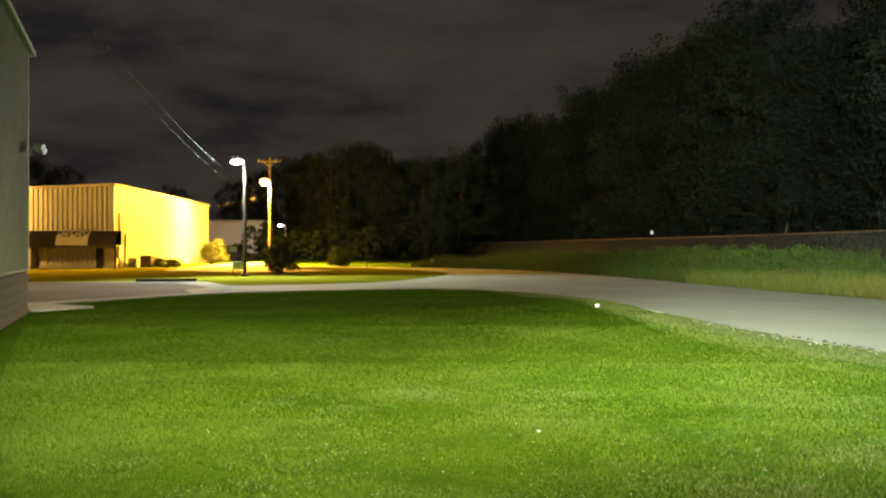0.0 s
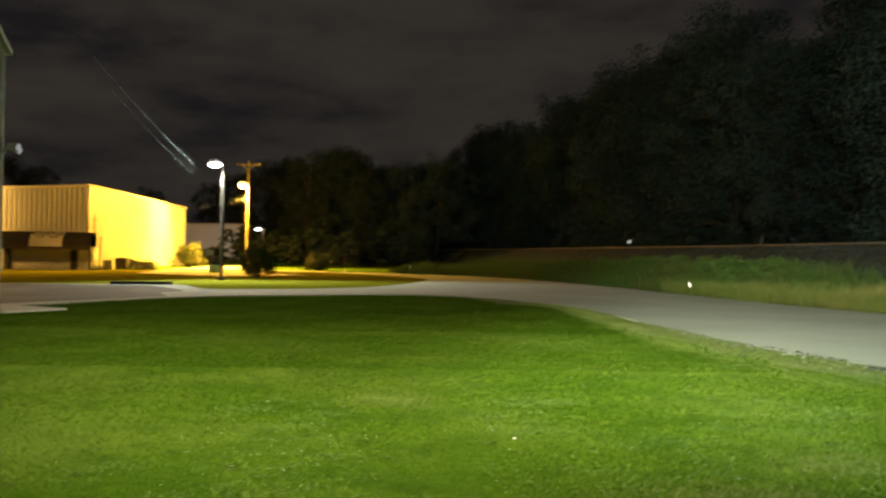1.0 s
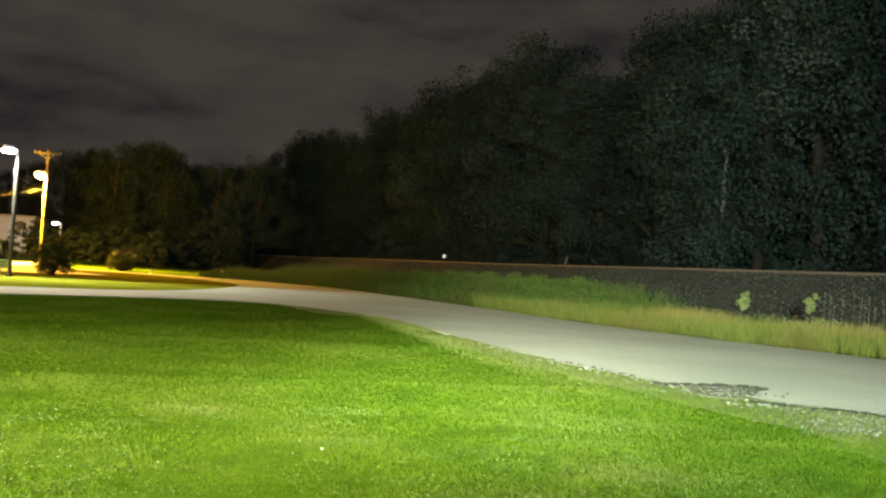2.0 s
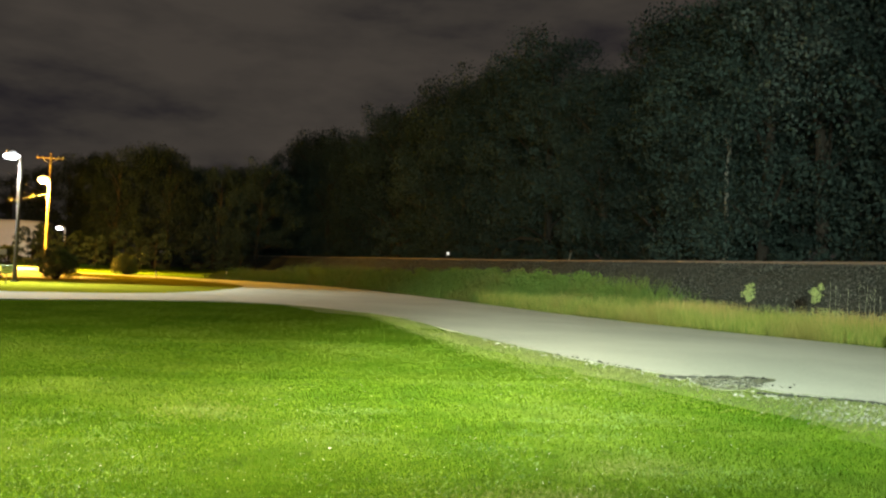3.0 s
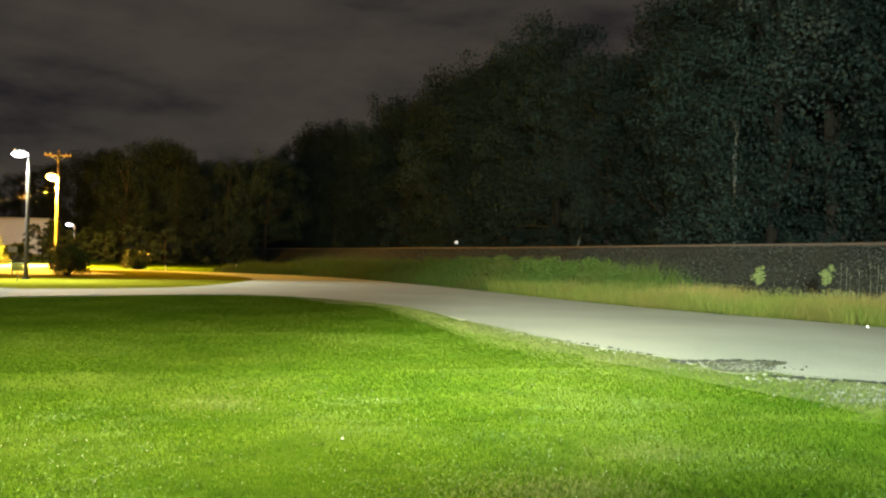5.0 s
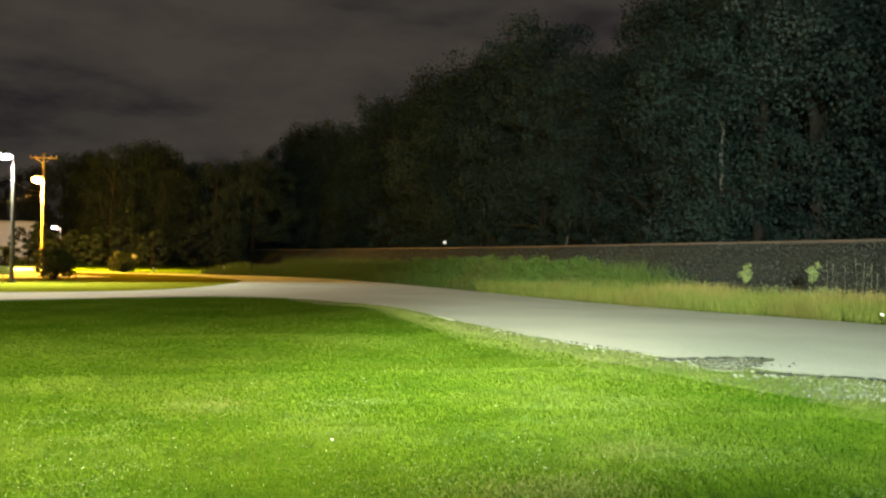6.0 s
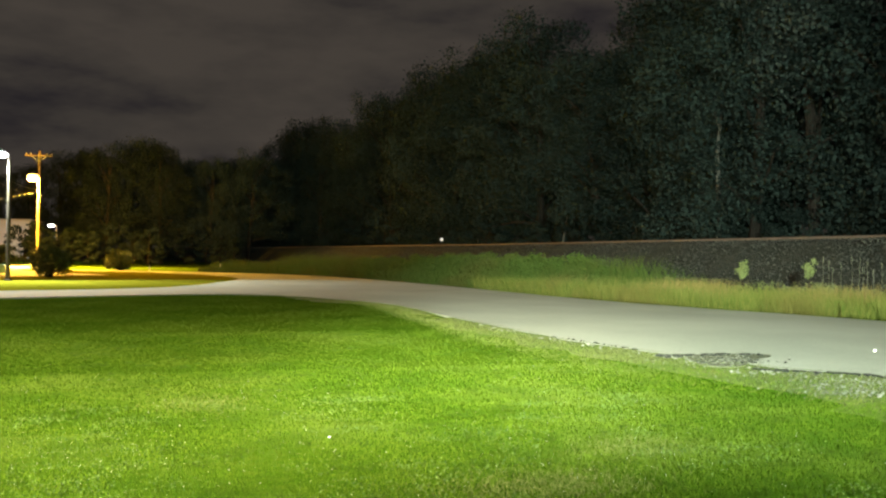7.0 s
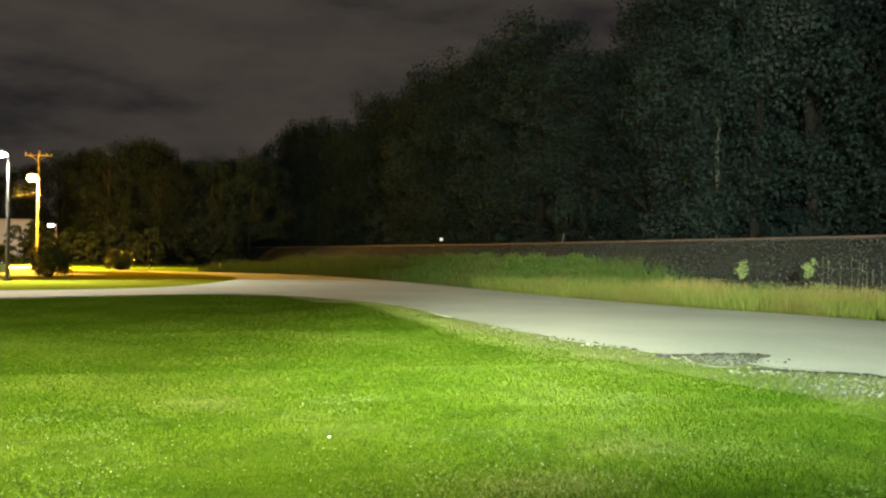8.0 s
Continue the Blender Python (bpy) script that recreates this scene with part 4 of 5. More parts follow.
def wood():
    rng = np.random.default_rng(77)
    step = np.cumsum(np.r_[0, np.linalg.norm(np.diff(RAIL_LINE, axis=0), axis=1)])
    rows = ((8.5, 7.0, 0.93, 0.07), (14.0, 8.5, 0.96, 0.05), (22.0, 11.0, 0.93, 0.05))
    n = 0
    for off, gap, top, var in rows:
        line = side(RAIL_LINE, off)
        s = 55.0
        while s < 265:
            x, y = np.interp(s, step, line[:, 0]), np.interp(s, step, line[:, 1])
            x, y = x + rng.normal() * 1.2, y + rng.normal() * 1.2
            az, d = math.degrees(math.atan2(x, y)), math.hypot(x, y)
            h = 1.65 + d * math.tan(radians(float(skyline(az)))) * (top + rng.normal() * var)
            h = min(max(h, 9.0), 27.0)
            pick = KINDS[int(rng.integers(0, 4))]
            plant(pick, x, y, h, 20.0, "tall leafy tree, nearly black at night, behind the railway", "tree", "wood behind the railway", rng.uniform(0, 6.28))
            s += gap * rng.uniform(0.75, 1.25) * (0.7 + d / 160)
            n += 1
    for off, gap in ((7.0, 3.6), (10.5, 4.5)):
        line = side(RAIL_LINE, off)
        s = 60.0
        while s < 255:
            x, y = np.interp(s, step, line[:, 0]) + rng.normal() * 0.6, np.interp(s, step, line[:, 1]) + rng.normal() * 0.8
            plant(UNDER[int(rng.integers(0, 3))], x, y, rng.uniform(4.2, 7.5), 6.0, "dark leafy understory tree at the wood's edge", "small tree", "undergrowth at the wood's edge", rng.uniform(0, 6.28))
            s += gap * rng.uniform(0.7, 1.3)
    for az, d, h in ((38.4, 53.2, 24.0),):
        plant(PALE, d * math.sin(radians(az)), d * math.cos(radians(az)), h, 20.0, "tall tree, floodlight on its crown put into a paler leaf colour", "tree", "wood behind the railway", az)
    for az, d, top in ((-12.4, 150, 0.95), (-10.4, 152, 1.0), (-9.2, 150, 1.0), (-7.9, 124, 1.0), (-6.3, 128, 1.03), (-4.6, 126, 1.02), (-3.0, 132, 1.0), (-1.5, 128, 1.0), (-0.2, 136, 1.0), (1.0, 130, 1.0),
                       (-8.6, 165, 0.95), (-5.4, 165, 0.97), (-2.2, 165, 0.97), (-13.8, 175, 0.9), (-18.0, 170, 0.8), (-24.5, 160, 1.0), (-26.5, 150, 1.1)):
        h = 1.65 + d * math.tan(radians(float(skyline(az)))) * top
        plant(KINDS[int(rng.integers(0, 4))], d * math.sin(radians(az)), d * math.cos(radians(az)), h, 20.0, "leafy tree beyond the road's bend, tinted by the amber lamp", "tree", "trees beyond the bend", rng.uniform(0, 6.28))
    for az in np.arange(-12.5, 0.5, 0.9):
        d = 116 + rng.uniform(-4, 8)
        plant(UNDER[int(rng.integers(0, 3))], d * math.sin(radians(az)), d * math.cos(radians(az)), rng.uniform(4.0, 6), 6.0, "dark leafy understory tree at the wood's edge", "small tree", "undergrowth at the wood's edge", rng.uniform(0, 6.28))
    # a bare forked trunk and slim pale stems that stand out of the dark
    t = thing("dead_tree", (30.6, 48.2, 0), "pale bare forked dead tree standing in the wood", "dead tree")
    part("trunk", tubed([(0, 0, -0.3), (0.1, 0, 5.0), (0.0, 0.1, 8.6), (0.12, 0, 10.2)], [0.2, 0.16, 0.13, 0.1], 8), M_DEAD, t)
    part("limb", tubed([(0.1, 0, 10.1), (-0.18, 0.1, 11.2), (-0.3, 0, 12.2)], [0.09, 0.07, 0.03], 6), M_DEAD, t)
    part("limb", tubed([(0.12, 0, 10.1), (0.28, 0.1, 11.1), (0.22, 0, 12.0)], [0.09, 0.06, 0.03], 6), M_DEAD, t)
    for az, h in ((3.2, 4.0), (4.6, 5.0), (6.4, 4.4), (8.8, 5.2), (9.6, 4.0), (16.5, 4.6), (22.4, 5.5), (27.5, 5.0)):
        k = int(np.argmin(np.abs(np.degrees(np.arctan2(RAIL_LINE[:, 0], RAIL_LINE[:, 1])) - az) + 100 * (RAIL_LINE[:, 1] < 0)))
        d = float(np.hypot(*RAIL_LINE[k])) + 7.5 / max(0.35, math.sin(radians(az + 12)))
        t = thing("bare_sapling", (d * math.sin(radians(az)), d * math.cos(radians(az)), 0), "slender pale bare trunk at the wood's edge", "sapling", "bare stems at the wood's edge")
        part("stem", tubed([(0, 0, -0.2), (rng.normal() * 0.1, 0, h * 0.5), (rng.normal() * 0.25, 0, h)], [0.09, 0.07, 0.03], 6), M_DEAD, t)
        part("twig", tubed([(0, 0, h * 0.55), (rng.choice((-1, 1)) * 0.5, 0.1, h * 0.85)], [0.035, 0.012], 5), M_DEAD, t)


wood()


def shrub(x, y, w, h, seed, label, n=7500, leaf=0.13):
    rng = np.random.default_rng(seed)
    s = thing("shrub", (x, y, 0), label, "shrub", "shrubs on the island")
    stems = bmesh.new()
    cs, rs = [], []
    for k in range(30):
        a, q = rng.uniform(0, 6.28), rng.uniform(0, 1)
        z = h * (0.16 + 0.66 * q)
        r = w * 0.5 * math.sqrt(rng.uniform(0, 0.75)) * (1.0 - 0.55 * q)
        cs.append((math.cos(a) * r, math.sin(a) * r, z))
        rs.append(max(min(w, h) * rng.uniform(0.18, 0.26), w * 0.085))
        tube(stems, [(0.1 * math.cos(a), 0.1 * math.sin(a), -0.05), cs[-1]], [0.035, 0.012], 5)
    part("stems", stems, M_BARK, s)
    p = clumps(cs, rs, n, rng)
    p = p[p[:, 2] > 0.04]
    v, f = leaves(p, leaf, rng)
    finish("foliage", raw("foliage", v, f), M_SHRUB, s)


shrub(-11.1, 56.5, 2.9, 2.25, 41, "dark rounded shrub on the grass island before the utility pole")
shrub(-24.4, 88.0, 3.9, 2.8, 42, "bushy shrub glowing amber beside the warehouse wall")
shrub(-26.0, 77.5, 4.6, 0.75, 46, "low spreading shrub at the foot of the warehouse wall", 4500, 0.12)
shrub(-9.8, 80.5, 3.5, 1.95, 43, "low dark rounded shrub on the far grass")
shrub(-24.5, 118.0, 6.0, 3.4, 44, "dark hedge-like shrub before the distant grey building", 4500, 0.25)
shrub(-30.0, 122.0, 7.0, 2.6, 45, "dark hedge-like shrub before the distant grey building", 4500, 0.25)


def sapling(x, y, h, seed):
    rng = np.random.default_rng(seed)
    s = thing("sapling", (x, y, 0), "pale green young sapling among tall roadside grass", "sapling", "saplings by the road")
    part("stem", tubed([(0, 0, -0.1), (0.02, 0, h * 0.5), (0, 0.02, h * 0.95)], [0.02, 0.015, 0.005], 6), M_BARK, s)
    cs = [(rng.normal() * 0.08, rng.normal() * 0.08, h * (0.56 + 0.36 * k / 8)) for k in range(8)]
    rs = [0.18 - 0.02 * abs(k - 3) for k in range(8)]
    v, f = leaves(clumps(cs, rs, 420, rng), 0.075, rng)
    finish("foliage", raw("foliage", v, f), M_SAPLING, s)


sapling(18.3, 27.1, 1.78, 51)
sapling(20.2, 25.9, 1.86, 52)


def lawn():
    rng = np.random.default_rng(101)
    poly = np.vstack([[(-1.9, 2.5), (11.0, 2.5)], ROAD_L[ROAD_L[:, 1] > 6.5] - (0.1, 0), LAWN_EDGE[1:], [(-10.2, 20.5)]])
    out = []
    edge = ROAD_L[::2]
    for y0, y1, dens, w, h in ((3.8, 8, 4200, 0.0040, 0.044), (8, 12, 2400, 0.0050, 0.036), (12, 18, 900, 0.0065, 0.026), (18, 34, 160, 0.014, 0.026)):
        x0, x1 = -0.56 * y1 - 0.5, 11.0
        n = int((y1 - y0) * (x1 - x0) * dens)
        xy = np.stack([rng.uniform(x0, x1, n), rng.uniform(y0, y1, n)], 1)
        xy = xy[inside(xy, poly)]
        # thin patches where the turf is worn
        q = np.sin(xy[:, 0] * 1.3 + 2 * np.sin(xy[:, 1] * 0.7)) * np.sin(xy[:, 1] * 1.1 + 1.5 * np.sin(xy[:, 0] * 0.8))
        xy = xy[rng.uniform(0, 1, len(xy)) < 0.72 + 0.28 * q]
        gap = np.min(np.hypot(xy[:, None, 0] - edge[None, :, 0], xy[:, None, 1] - edge[None, :, 1]), axis=1) - 0.15
        bare = np.interp(xy[:, 1], [7, 9.2, 11, 12.5, 14.5, 20, 30], [3.4, 2.8, 2.0, 1.7, 1.25, 0.85, 0.45])
        xy = xy[rng.uniform(0, 1, len(xy)) < np.clip(gap / bare, 0.18, 1.0) ** 1.3]
        gap = np.min(np.hypot(xy[:, None, 0] - edge[None, :, 0], xy[:, None, 1] - edge[None, :, 1]), axis=1)
        out.append(blades(xy, np.maximum(-0.012, 0.008 - 0.0155 * gap), h, w, 1.0, rng))
    base = np.cumsum([0] + [len(v) for v, _ in out])
    v = np.vstack([v for v, _ in out])
    f = np.vstack([f + b for (_, f), b in zip(out, base)])
    tagged(finish("lawn_grass", raw("lawn_grass", v, f), M_BLADE), "short mown bright green grass blades of the lawn", "grass", kind="stuff")


lawn()


def verge():
    """Tall straw-coloured grass along the road, weeds and stalks on the slope behind it."""
    rng = np.random.default_rng(102)
    line = ROAD_R[(ROAD_R[:, 1] > 4) & (ROAD_R[:, 1] < 74)]

    def scatter(n, d0, d1, y0, y1):
        k = rng.integers(0, len(line) - 1, n * 3)
        off = rng.uniform(d0, d1, n * 3)
        t = rng.uniform(0, 1, (n * 3, 1))
        a = line[k] * (1 - t) + line[k + 1] * t
        d = line[k] - line[k + 1]
        d /= np.linalg.norm(d, axis=1)[:, None]
        p = a + np.stack([-d[:, 1], d[:, 0]], 1) * off[:, None]
        return p[(p[:, 1] > y0) & (p[:, 1] < y1)][:n]

    p = scatter(80000, -0.15, 4.2, 8, 40)
    h = 0.56 * (1 + 0.35 * np.sin(p[:, 0] * 1.9 + p[:, 1] * 1.3) * np.sin(p[:, 1] * 0.9))
    v, f = blades(p, -0.03, h, 0.016, 0.7, rng)
    tagged(finish("tall_grass", raw("tall_grass", v, f), M_TALL), "tall straw-coloured and green grass along the road", "grass", kind="stuff")
    p = scatter(17000, 1.5, 5.2, 8, 36)
    p = p[rng.uniform(0, 1, len(p)) < np.clip(0.55 + 0.6 * np.sin(p[:, 1] * 0.7 + 1.3 * np.sin(p[:, 0] * 0.9)), 0.1, 1)]
    v, f = blades(p, 0.0, 0.78, 0.014, 0.35, rng)
    tagged(finish("seed_heads", raw("seed_heads", v, f), M_SEED), "tan dry seed heads standing over the roadside grass", "grass", kind="stuff")
    p = scatter(64000, 0.0, 5.5, 29, 74)
    p = p[rng.uniform(0, 1, len(p)) < np.clip((p[:, 1] - 29) / 10, 0, 1)]
    h = np.clip(0.45 + 0.16 * (p[:, 0] - np.interp(p[:, 1], ROAD_R[:, 1], ROAD_R[:, 0])), 0.4, 1.25) * (1 + 0.3 * np.sin(p[:, 1] * 0.8 + p[:, 0]))
    v, f = blades(p, -0.03, h, 0.03, 0.7, rng)
    tagged(finish("rough_grass", raw("rough_grass", v, f), M_WEED), "rough green grass beside the far stretch of road", "grass", kind="stuff")
    # mounds of weeds climbing the embankment
    cs, rs = [], []
    for x, y, w, z in ((15.4, 37.0, 1.8, 1.5), (16.4, 35.5, 1.5, 1.2), (16.2, 40.0, 2.2, 2.0), (15.0, 42.5, 2.0, 1.8), (17.0, 43.0, 2.2, 2.2), (14.4, 46.0, 2.0, 1.9), (16.0, 48.0, 2.2, 2.2), (13.6, 50.0, 2.0, 1.8), (15.0, 53.0, 2.4, 2.2),
                       (12.4, 55.0, 2.0, 1.8), (14.0, 58.0, 2.4, 2.1), (11.4, 60.0, 1.8, 1.6), (12.8, 64.0, 2.4, 2.0), (10.0, 65.0, 1.8, 1.4), (11.0, 70.0, 2.2, 1.7), (8.2, 70.0, 1.6, 1.1), (8.4, 76.0, 2.2, 1.3), (5.0, 78.0, 2.0, 1.0)):
        for k in range(14):
            a, r = rng.uniform(0, 6.28), w * math.sqrt(rng.uniform(0, 1))
            cs.append((x + math.cos(a) * r, y + math.sin(a) * r * 1.5, z * rng.uniform(0.15, 0.72)))
            rs.append(rng.uniform(0.3, 0.65))
    p = clumps(cs, rs, 70000, rng)
    p = p[p[:, 2] > 0.0]
    v, f = leaves(p, 0.12, rng)
    tagged(finish("weeds", raw("weeds", v, f), M_WEED), "rank green weeds covering the foot of the embankment", "weeds", kind="stuff")
    k = np.flatnonzero((RAIL_LINE[:, 1] > 18) & (RAIL_LINE[:, 1] < 42))
    toe = side(RAIL_LINE, -5.3)[k]
    i = rng.integers(0, len(toe) - 1, 5200)
    u = rng.uniform(0, 1, (5200, 1))
    q = toe[i] * (1 - u) + toe[i + 1] * u + rng.normal(size=(5200, 2)) * 0.35
    clump = 0.5 + 0.5 * np.sin(q[:, 1] * 3.1 + 2 * np.sin(q[:, 1] * 1.3))
    v, f = leaves(np.stack([q[:, 0], q[:, 1], 0.3 + rng.uniform(0, 0.5, 5200) * clump], 1), 0.06, rng)
    tagged(finish("toe_weeds", raw("toe_weeds", v, f), M_SAPLING), "low pale weeds along the toe of the embankment", "weeds", kind="stuff")
    for k in range(16):
        x, y = 20.4 + rng.uniform(0, 2.6), 26.4 - rng.uniform(0, 3.4)
        h = rng.uniform(1.3, 1.85)
        s = thing("dry_stalk", (x, y, 0), "thin pale dry weed stalk standing in tall grass", "stalk", "dry stalks by the road")
        part("stem", tubed([(0, 0, -0.05), (rng.normal() * 0.03, 0, h * 0.6), (rng.normal() * 0.06, 0, h)], [0.0048, 0.004, 0.0025], 5), M_STALK, s)
        part("seed_head", tubed([(0, 0, h * 0.86), (0.01, 0, h * 0.93), (0, 0, h)], [0.003, 0.006, 0.002], 5), M_STALK, s)


verge()


def rubble():
    """The road's broken edge: shaded breaks drawn with dark chunks of asphalt, and pale stones."""
    rng = np.random.default_rng(103)
    mesh = []
    for k in range(6):
        bm = bmesh.new()
        bmesh.ops.create_icosphere(bm, subdivisions=1, radius=1.0)
        for v in bm.verts:
            v.co *= rng.uniform(0.65, 1.2)
            v.co.z *= 0.55
        me = bpy.data.meshes.new("stone")
        bm.to_mesh(me)
        bm.free()
        me.materials.append(M_STONE)
        mesh.append(me)
    bed = tagged(part("gravel_bed", fill(np.array([(9.9, 7.6), (9.1, 9.4), (8.35, 10.5), (7.75, 11.6), (7.35, 12.3), (6.9, 12.4), (6.75, 11.4), (7.0, 10.2), (7.1, 9.0), (8.0, 7.6)]), -0.022, 0.05, 0.12), M_GRIT), "gritty stony patch at the broken road edge", "gravel", kind="structure")
    edge = resample(ROAD_L[(ROAD_L[:, 1] > 7) & (ROAD_L[:, 1] < 19)], 0.08)
    for k in range(220):
        i = rng.integers(0, len(edge))
        x, y = edge[i]
        w = 1.3 if y < 13 else 0.5
        ob = new("stone", mesh[int(rng.integers(0, 6))])
        r = 0.008 + 0.03 * rng.uniform(0, 1) ** 2.5
        ob.matrix_world = Matrix.Translation((x - abs(rng.normal()) * 0.45 * w - 0.05, y + rng.normal() * 0.3, 0.018)) @ Matrix.Rotation(rng.uniform(0, 6.28), 4, "Z") @ Matrix.Diagonal((r, r, r, 1))
        ob.parent = bed
    for k in range(46):
        c = ((7.3, 11.4, 0.25, 0.12), (7.45, 10.55, 0.2, 0.1), (7.4, 8.75, 0.28, 0.14), (8.1, 9.2, 0.4, 0.25))[k % 4]
        r = rng.uniform(0.016, 0.042)
        ob = new("stone", mesh[int(rng.integers(0, 6))])
        ob.matrix_world = Matrix.Translation((c[0] + rng.normal() * c[2], c[1] + rng.normal() * c[3], 0.012)) @ Matrix.Rotation(rng.uniform(0, 6.28), 4, "Z") @ Matrix.Diagonal((r, r, r * 0.8, 1))
        ob.parent = bed
    # two broken bites in the asphalt; near-black chunks draw the shadow along their edges
    bite = fill(resample([(7.15, 12.1), (7.5, 12.62), (8.2, 12.74), (8.95, 12.5), (8.6, 12.1), (8.0, 11.7), (7.6, 11.25), (7.1, 11.3), (7.15, 12.1)], 0.12)[:-1], 0.017, 0.03, 0.025)
    tagged(part("road_break", bite, M_GRIT), "gritty hollow where the asphalt edge has broken away", "road break", kind="structure")
    lines = [resample(q, 0.08) for q in ([(6.9, 12.75), (7.4, 12.68), (8.2, 12.74), (8.95, 12.5)], [(7.5, 10.95), (8.0, 10.62), (8.4, 10.4), (8.95, 9.9), (9.5, 9.2)], [(6.3, 16.2), (6.7, 14.8), (7.0, 13.4)])]
    for k in range(190):
        line = lines[(0, 1, 1, 0, 1, 0, 2)[k % 7]]
        i = int(rng.integers(0, len(line) - 2))
        x, y = line[i]
        y -= abs(rng.normal()) * (0.16 if k % 7 != 6 else 0.08)
        if k % 9 == 0:
            x, y = 7.9 + rng.normal() * 0.4, 11.8 + rng.normal() * 0.3
        L, W = 0.03 + 0.2 * rng.uniform(0, 1) ** 2, rng.uniform(0.02, 0.07)
        a = math.atan2(*(line[i + 2] - line[i])[::-1]) + rng.normal() * 0.3
        bm = bmesh.new()
        ring = [(L * 0.5 * math.cos(t) * rng.uniform(0.55, 1.1), W * 0.5 * math.sin(t) * rng.uniform(0.45, 1.2)) for t in np.linspace(0, 2 * math.pi, 13)[:-1]]
        top = [bm.verts.new((u * 0.9, v * 0.85, 0.018 + rng.uniform(0, 0.012))) for u, v in ring]
        low = [bm.verts.new((u, v, -0.03)) for u, v in ring]
        bm.faces.new(top)
        for q in range(12):
            bm.faces.new((low[q], low[(q + 1) % 12], top[(q + 1) % 12], top[q]))
        bmesh.ops.triangulate(bm, faces=[f for f in bm.faces if len(f.verts) > 4])
        ob = part("asphalt_chunk", bm, M_ASPHALT_DARK)
        ob.matrix_world = Matrix.Translation((x, y, 0.010)) @ Matrix.Rotation(a, 4, "Z") @ Matrix.Rotation(rng.normal() * 0.06, 4, "X")
        tagged(ob, "broken chunk of asphalt at the road edge, near-black to draw the recess's shadow", "asphalt chunk", "broken asphalt chunks")
    n = 3200
    i = rng.integers(0, len(edge), n)
    p = edge[i] - np.stack([np.abs(rng.normal(size=n)) * 0.75 - 0.05, rng.normal(size=n) * 0.3], 1)
    p = p[(p[:, 1] < 10.4) | ((p[:, 1] < 12.9) & (rng.uniform(0, 1, n) < 0.4)) | (rng.uniform(0, 1, n) < 0.05)]
    p = np.vstack([p, (8.0, 9.5) + rng.normal(size=(800, 2)) * (0.6, 0.4), (7.8, 11.9) + rng.normal(size=(900, 2)) * (0.4, 0.32), (7.5, 8.8) + rng.normal(size=(500, 2)) * (0.35, 0.25), (8.9, 9.0) + rng.normal(size=(500, 2)) * (0.5, 0.4)])
    n = len(p)
    o = np.array([(1, 0, 0), (-1, 0, 0), (0, 1, 0), (0, -1, 0), (0, 0, 0.7), (0, 0, -0.7)], float)
    s = 0.003 + 0.017 * rng.uniform(0, 1, n) ** 2.5
    vv = np.stack([p[:, 0], p[:, 1], np.where((p[:, 1] > 11.2) & (p[:, 0] > 7.1), 0.019, 0.008)], 1)[:, None, :] + o[None] * s[:, None, None] * rng.uniform(0.6, 1.3, (n, 6, 1))
    tri = np.array([(0, 2, 4), (2, 1, 4), (1, 3, 4), (3, 0, 4), (2, 0, 5), (1, 2, 5), (3, 1, 5), (0, 3, 5)])
    ff = (np.arange(n)[:, None, None] * 6 + tri[None]).reshape(-1, 3)
    tagged(finish("grit", raw("grit", vv.reshape(-1, 3), ff), M_STONE), "pale loose grit scattered along the road edge", "gravel", kind="stuff")


rubble()

def tufts():
    """Coarse darker tufts standing a little above the mown grass."""
    rng = np.random.default_rng(105)
    c = np.vstack([[(0.5, 8.8), (3.4, 7.2), (5.4, 11.9)], np.stack([rng.uniform(-4.5, 5.5, 420), 4.3 + 13 * rng.uniform(0, 1, 420) ** 1.3], 1)])
    p = np.repeat(c, 42, axis=0) + rng.normal(size=(len(c) * 42, 2)) * np.repeat(rng.uniform(0.02, 0.07, len(c)), 42)[:, None] * (1.6, 0.9)
    p = p[(p[:, 0] < 5.6) & (p[:, 0] > -1.7 - 0.36 * p[:, 1])]
    v, f = blades(p, -0.012, 0.055, 0.006, 1.2, rng)
    tagged(finish("grass_tufts", raw("grass_tufts", v, f), M_TUFT), "coarse dark grass tufts in the mown lawn", "grass", kind="stuff")


tufts()


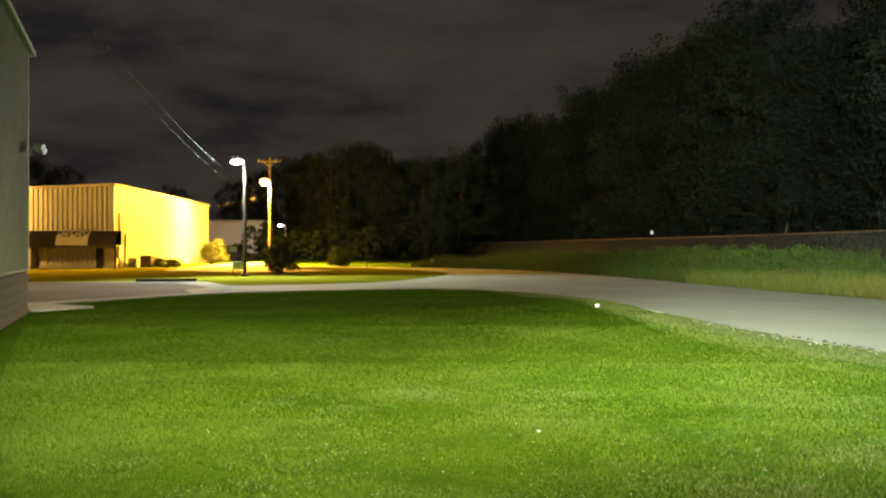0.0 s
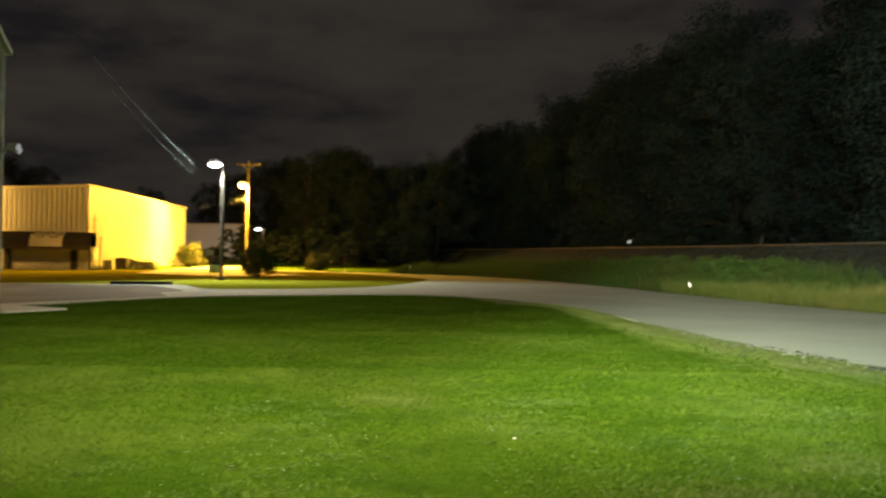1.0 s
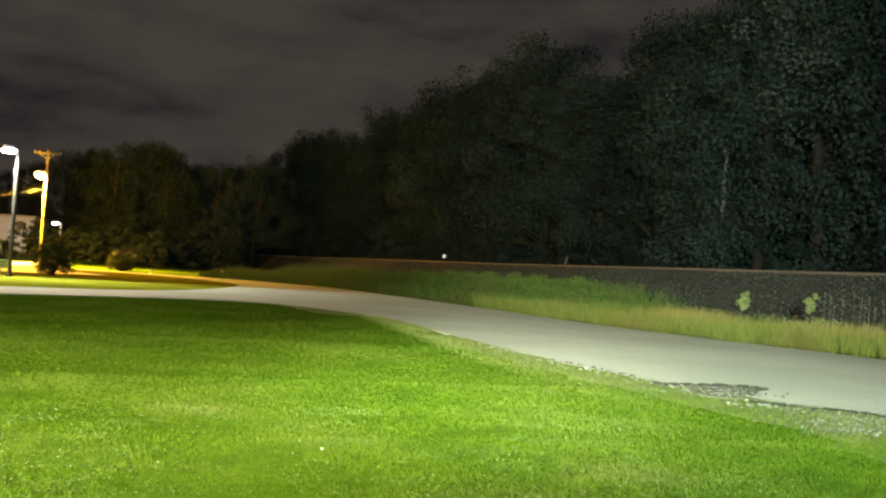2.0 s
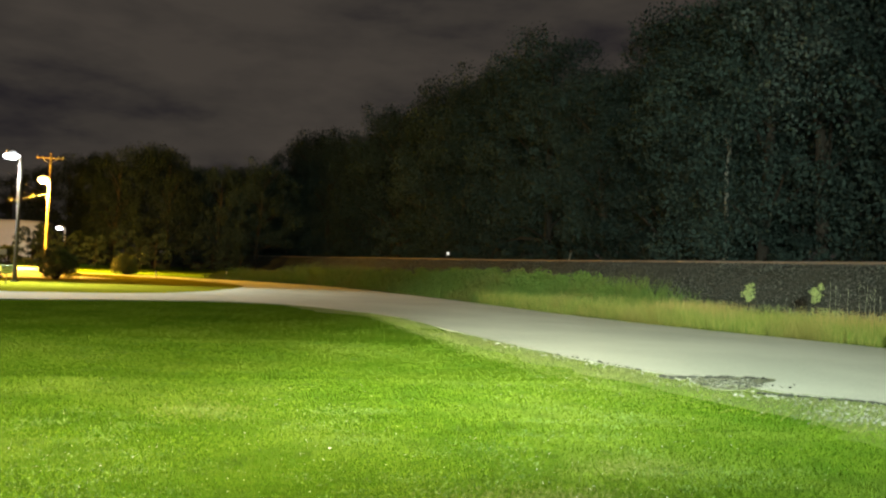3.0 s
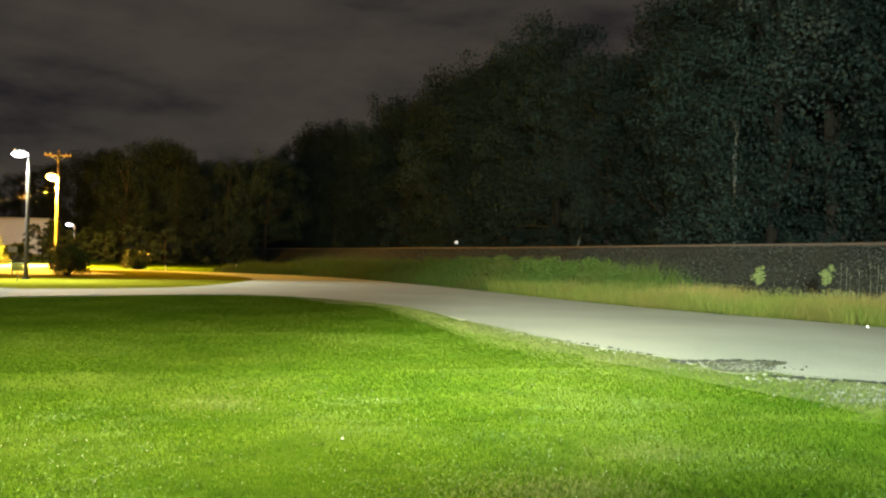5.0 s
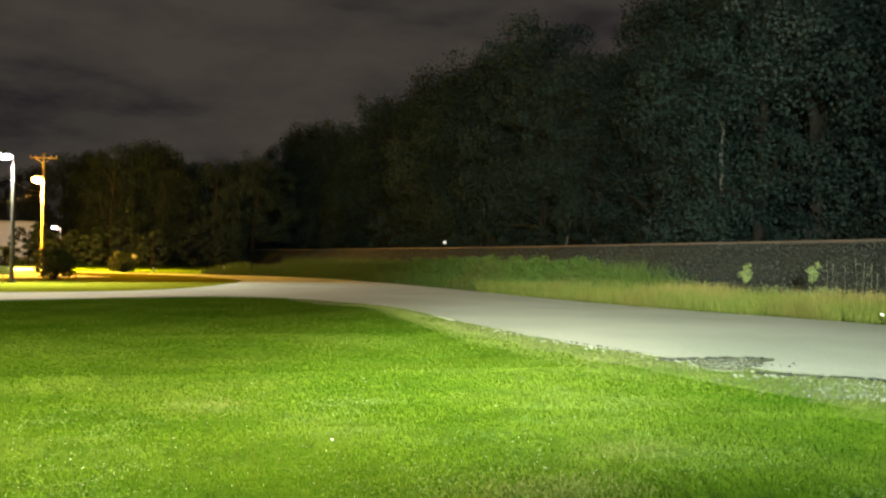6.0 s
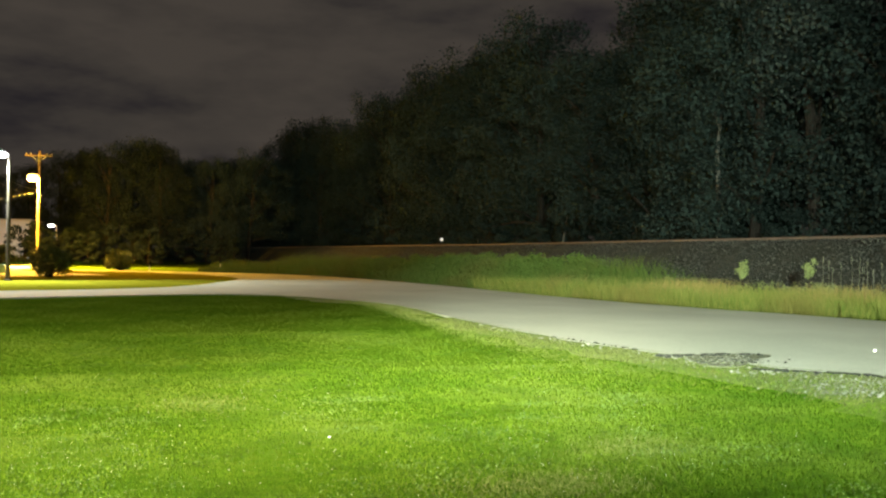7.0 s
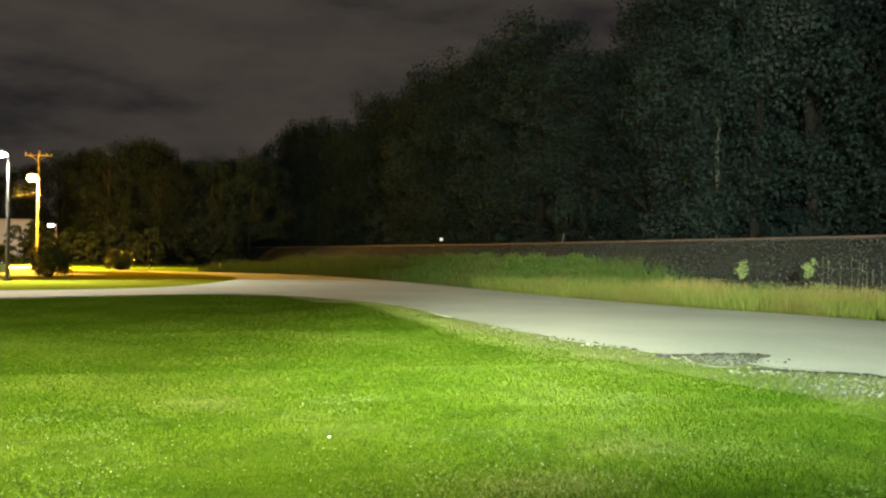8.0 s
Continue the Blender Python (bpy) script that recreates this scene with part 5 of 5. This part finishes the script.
def thin_verge():
    """Sparse dry grass on the worn strip between lawn and road, and in three worn patches of the lawn."""
    rng = np.random.default_rng(106)
    edge = resample(ROAD_L[(ROAD_L[:, 1] > 6.5) & (ROAD_L[:, 1] < 30)], 0.1)
    n = 26000
    i = rng.integers(0, len(edge) - 1, n)
    d = edge[i + 1] - edge[i]
    d /= np.linalg.norm(d, axis=1)[:, None]
    wide = np.interp(edge[i, 1], [7, 12.5, 14.5, 20, 30], [3.2, 2.2, 1.7, 1.2, 0.7])
    out = 0.12 + wide * rng.uniform(0, 1, n) ** 0.7 + rng.normal(size=n) * 0.15
    p = edge[i] - np.stack([d[:, 1], -d[:, 0]], 1) * out[:, None]
    keep = out > 0.05
    worn = np.vstack([c + rng.normal(size=(m, 2)) * w for c, m, w in (((2.2, 5.6), 2600, (0.42, 0.22)), ((-0.3, 9.4), 900, (0.3, 0.3)), ((3.4, 6.6), 900, (0.3, 0.2)))])
    at = np.vstack([p[keep], worn])
    z = np.r_[np.maximum(-0.012, 0.008 - 0.0155 * out[keep]), np.full(len(worn), 0.004)]
    v, f = blades(at, z, 0.03, 0.006, 1.3, rng)
    tagged(finish("thin_grass", raw("thin_grass", v, f), M_STRAW), "sparse dry yellowish grass on worn patches of verge and lawn", "grass", kind="stuff")


thin_verge()


def clover():
    """Tiny pale flower heads and dew specks among the grass."""
    rng = np.random.default_rng(104)
    c = np.stack([rng.uniform(-3.5, 6.0, 40), rng.uniform(4.3, 12.0, 40)], 1)
    p = c[rng.integers(0, 40, 2000)] + rng.normal(size=(2000, 2)) * 0.8
    p = p[(p[:, 0] < 5.5) & (p[:, 0] > -1.6 - 0.36 * p[:, 1])]
    n = len(p)
    o = np.array([(1, 0, 0), (-1, 0, 0), (0, 1, 0), (0, -1, 0), (0, 0, 1), (0, 0, -1)], float)
    s = 0.0013 + 0.003 * rng.uniform(0, 1, n) ** 3
    vv = np.stack([p[:, 0], p[:, 1], rng.uniform(0.012, 0.03, n)], 1)[:, None, :] + o[None] * s[:, None, None]
    tri = np.array([(0, 2, 4), (2, 1, 4), (1, 3, 4), (3, 0, 4), (2, 0, 5), (1, 2, 5), (3, 1, 5), (0, 3, 5)])
    ff = (np.arange(n)[:, None, None] * 6 + tri[None]).reshape(-1, 3)
    tagged(finish("clover_flowers", raw("clover_flowers", vv.reshape(-1, 3), ff), M_WHITE), "tiny pale clover heads sprinkled through the lawn", "flowers", kind="stuff")


clover()


def clover_leaves():
    """Patches of broad little leaves among the blades nearest the viewer."""
    rng = np.random.default_rng(107)
    c = np.stack([rng.uniform(-2.5, 4.8, 150), 4.4 + 5.2 * rng.uniform(0, 1, 150) ** 1.6], 1)
    p = c[rng.integers(0, 150, 13000)] + rng.normal(size=(13000, 2)) * (0.16, 0.10)
    p = p[(p[:, 0] < 5.2) & (p[:, 0] > -1.5 - 0.36 * p[:, 1])]
    v, f = leaves(np.stack([p[:, 0], p[:, 1], rng.uniform(0.012, 0.05, len(p))], 1), 0.017, rng, 0.3)
    tagged(finish("clover_leaves", raw("clover_leaves", v, f), M_CLOVER), "small dark and pale clover leaves in the lawn", "clover", kind="stuff")


clover_leaves()

bm = boxed((0, 0, 0.03), (0.035, 0.02, 0.012), 0.4, 0.003)
scrap = tagged(part("litter_scrap", bm, M_WHITE), "tiny white scrap of litter in the grass", "litter")
scrap.location = (0.86, 7.46, 0.0)
scrap.scale = (0.7, 0.7, 0.7)


# ---- moths ----
def moth(label):
    m = thing("moth", (0, 0, 0), label, "moth", "moths in the lamplight")
    part("body", tubed([(0, -0.012, 0), (0, -0.004, 0), (0, 0.006, 0), (0, 0.014, 0)], [0.002, 0.004, 0.0035, 0.001], 8), M_WING, m)
    for s in (-1, 1):
        bm = bmesh.new()
        vs = [bm.verts.new(c) for c in ((0, -0.006, 0.001), (s * 0.008, -0.008, 0.004), (s * 0.011, 0.0, 0.006), (s * 0.007, 0.005, 0.004), (0, 0.006, 0.001))]
        bm.faces.new(vs)
        bmesh.ops.solidify(bm, geom=bm.faces[:], thickness=0.0008)
        part("wing", bm, M_WING, m)
    return m


MOTH_A = moth("pale moth flying over the lawn towards the railway")
MOTH_B = moth("pale moth fluttering over the road")
PATH_A = [(0, 1.092, 5.900, 1.250), (0.1, 1.062, 5.905, 1.229), (0.3, 1.086, 5.901, 1.220), (0.4, 1.071, 5.904, 1.251), (0.5, 1.172, 5.884, 1.340), (0.6, 1.342, 5.848, 1.450), (0.7, 1.415, 5.831, 1.452), (0.8, 1.675, 5.762, 1.551), (0.9, 1.827, 5.715, 1.585), (1.0, 1.852, 5.707, 1.469), (1.1, 2.001, 5.657, 1.512), (1.2, 2.160, 5.598, 1.567), (1.3, 2.477, 5.465, 1.662), (1.4, 2.703, 5.357, 1.618), (1.5, 2.975, 5.210, 1.575)]
PATH_B = [(3.3, 3.701, 4.723, 1.130), (3.4, 3.685, 4.735, 1.054), (3.5, 3.655, 4.758, 1.047), (3.6, 3.554, 4.834, 1.110), (3.7, 3.516, 4.862, 1.123), (3.8, 3.500, 4.873, 1.093), (3.9, 3.529, 4.852, 1.089), (4.0, 3.596, 4.803, 1.072), (4.1, 3.672, 4.745, 1.111), (4.2, 3.771, 4.667, 1.177), (4.3, 3.761, 4.675, 1.198), (4.4, 3.695, 4.727, 1.225), (4.5, 3.753, 4.681, 1.203), (4.6, 3.752, 4.682, 1.183), (4.7, 3.783, 4.657, 1.218), (6.5, 4.002, 4.470, 1.332), (6.7, 3.996, 4.476, 1.245), (6.8, 4.001, 4.471, 1.220), (7.0, 3.987, 4.483, 1.074), (7.2, 3.983, 4.487, 1.084), (7.5, 4.021, 4.453, 1.076)]


def motions():
    rows = [(t, pose(x, y, z, 50, 20 * math.sin(9 * t), 60 * math.sin(7 * t))) for t, x, y, z in PATH_A]
    rows += [(1.8, pose(4.1, 5.0, 1.75, 50, 0, 20)), (2.2, pose(6.0, 4.6, 2.1, 50, 0, 0)), (3.3, pose(10.5, 2.5, 2.9, 50, 0, 0)), (8.0, pose(26.0, -6.0, 4.5, 50, 0, 0))]
    walk(MOTH_A, rows)
    rows = [(0.0, pose(9.0, -3.0, 2.6, 50, 0, 0)), (2.2, pose(6.0, 2.4, 1.8, 50, 0, 0)), (2.9, pose(4.5, 4.2, 1.3, 50, 0, 0))]
    rows += [(t, pose(x, y, z, 50, 20 * math.sin(9 * t), 60 * math.sin(7 * t))) for t, x, y, z in PATH_B]
    rows += [(8.0, pose(4.6, 3.9, 1.2, 50, 0, 0))]
    walk(MOTH_B, rows)


motions()
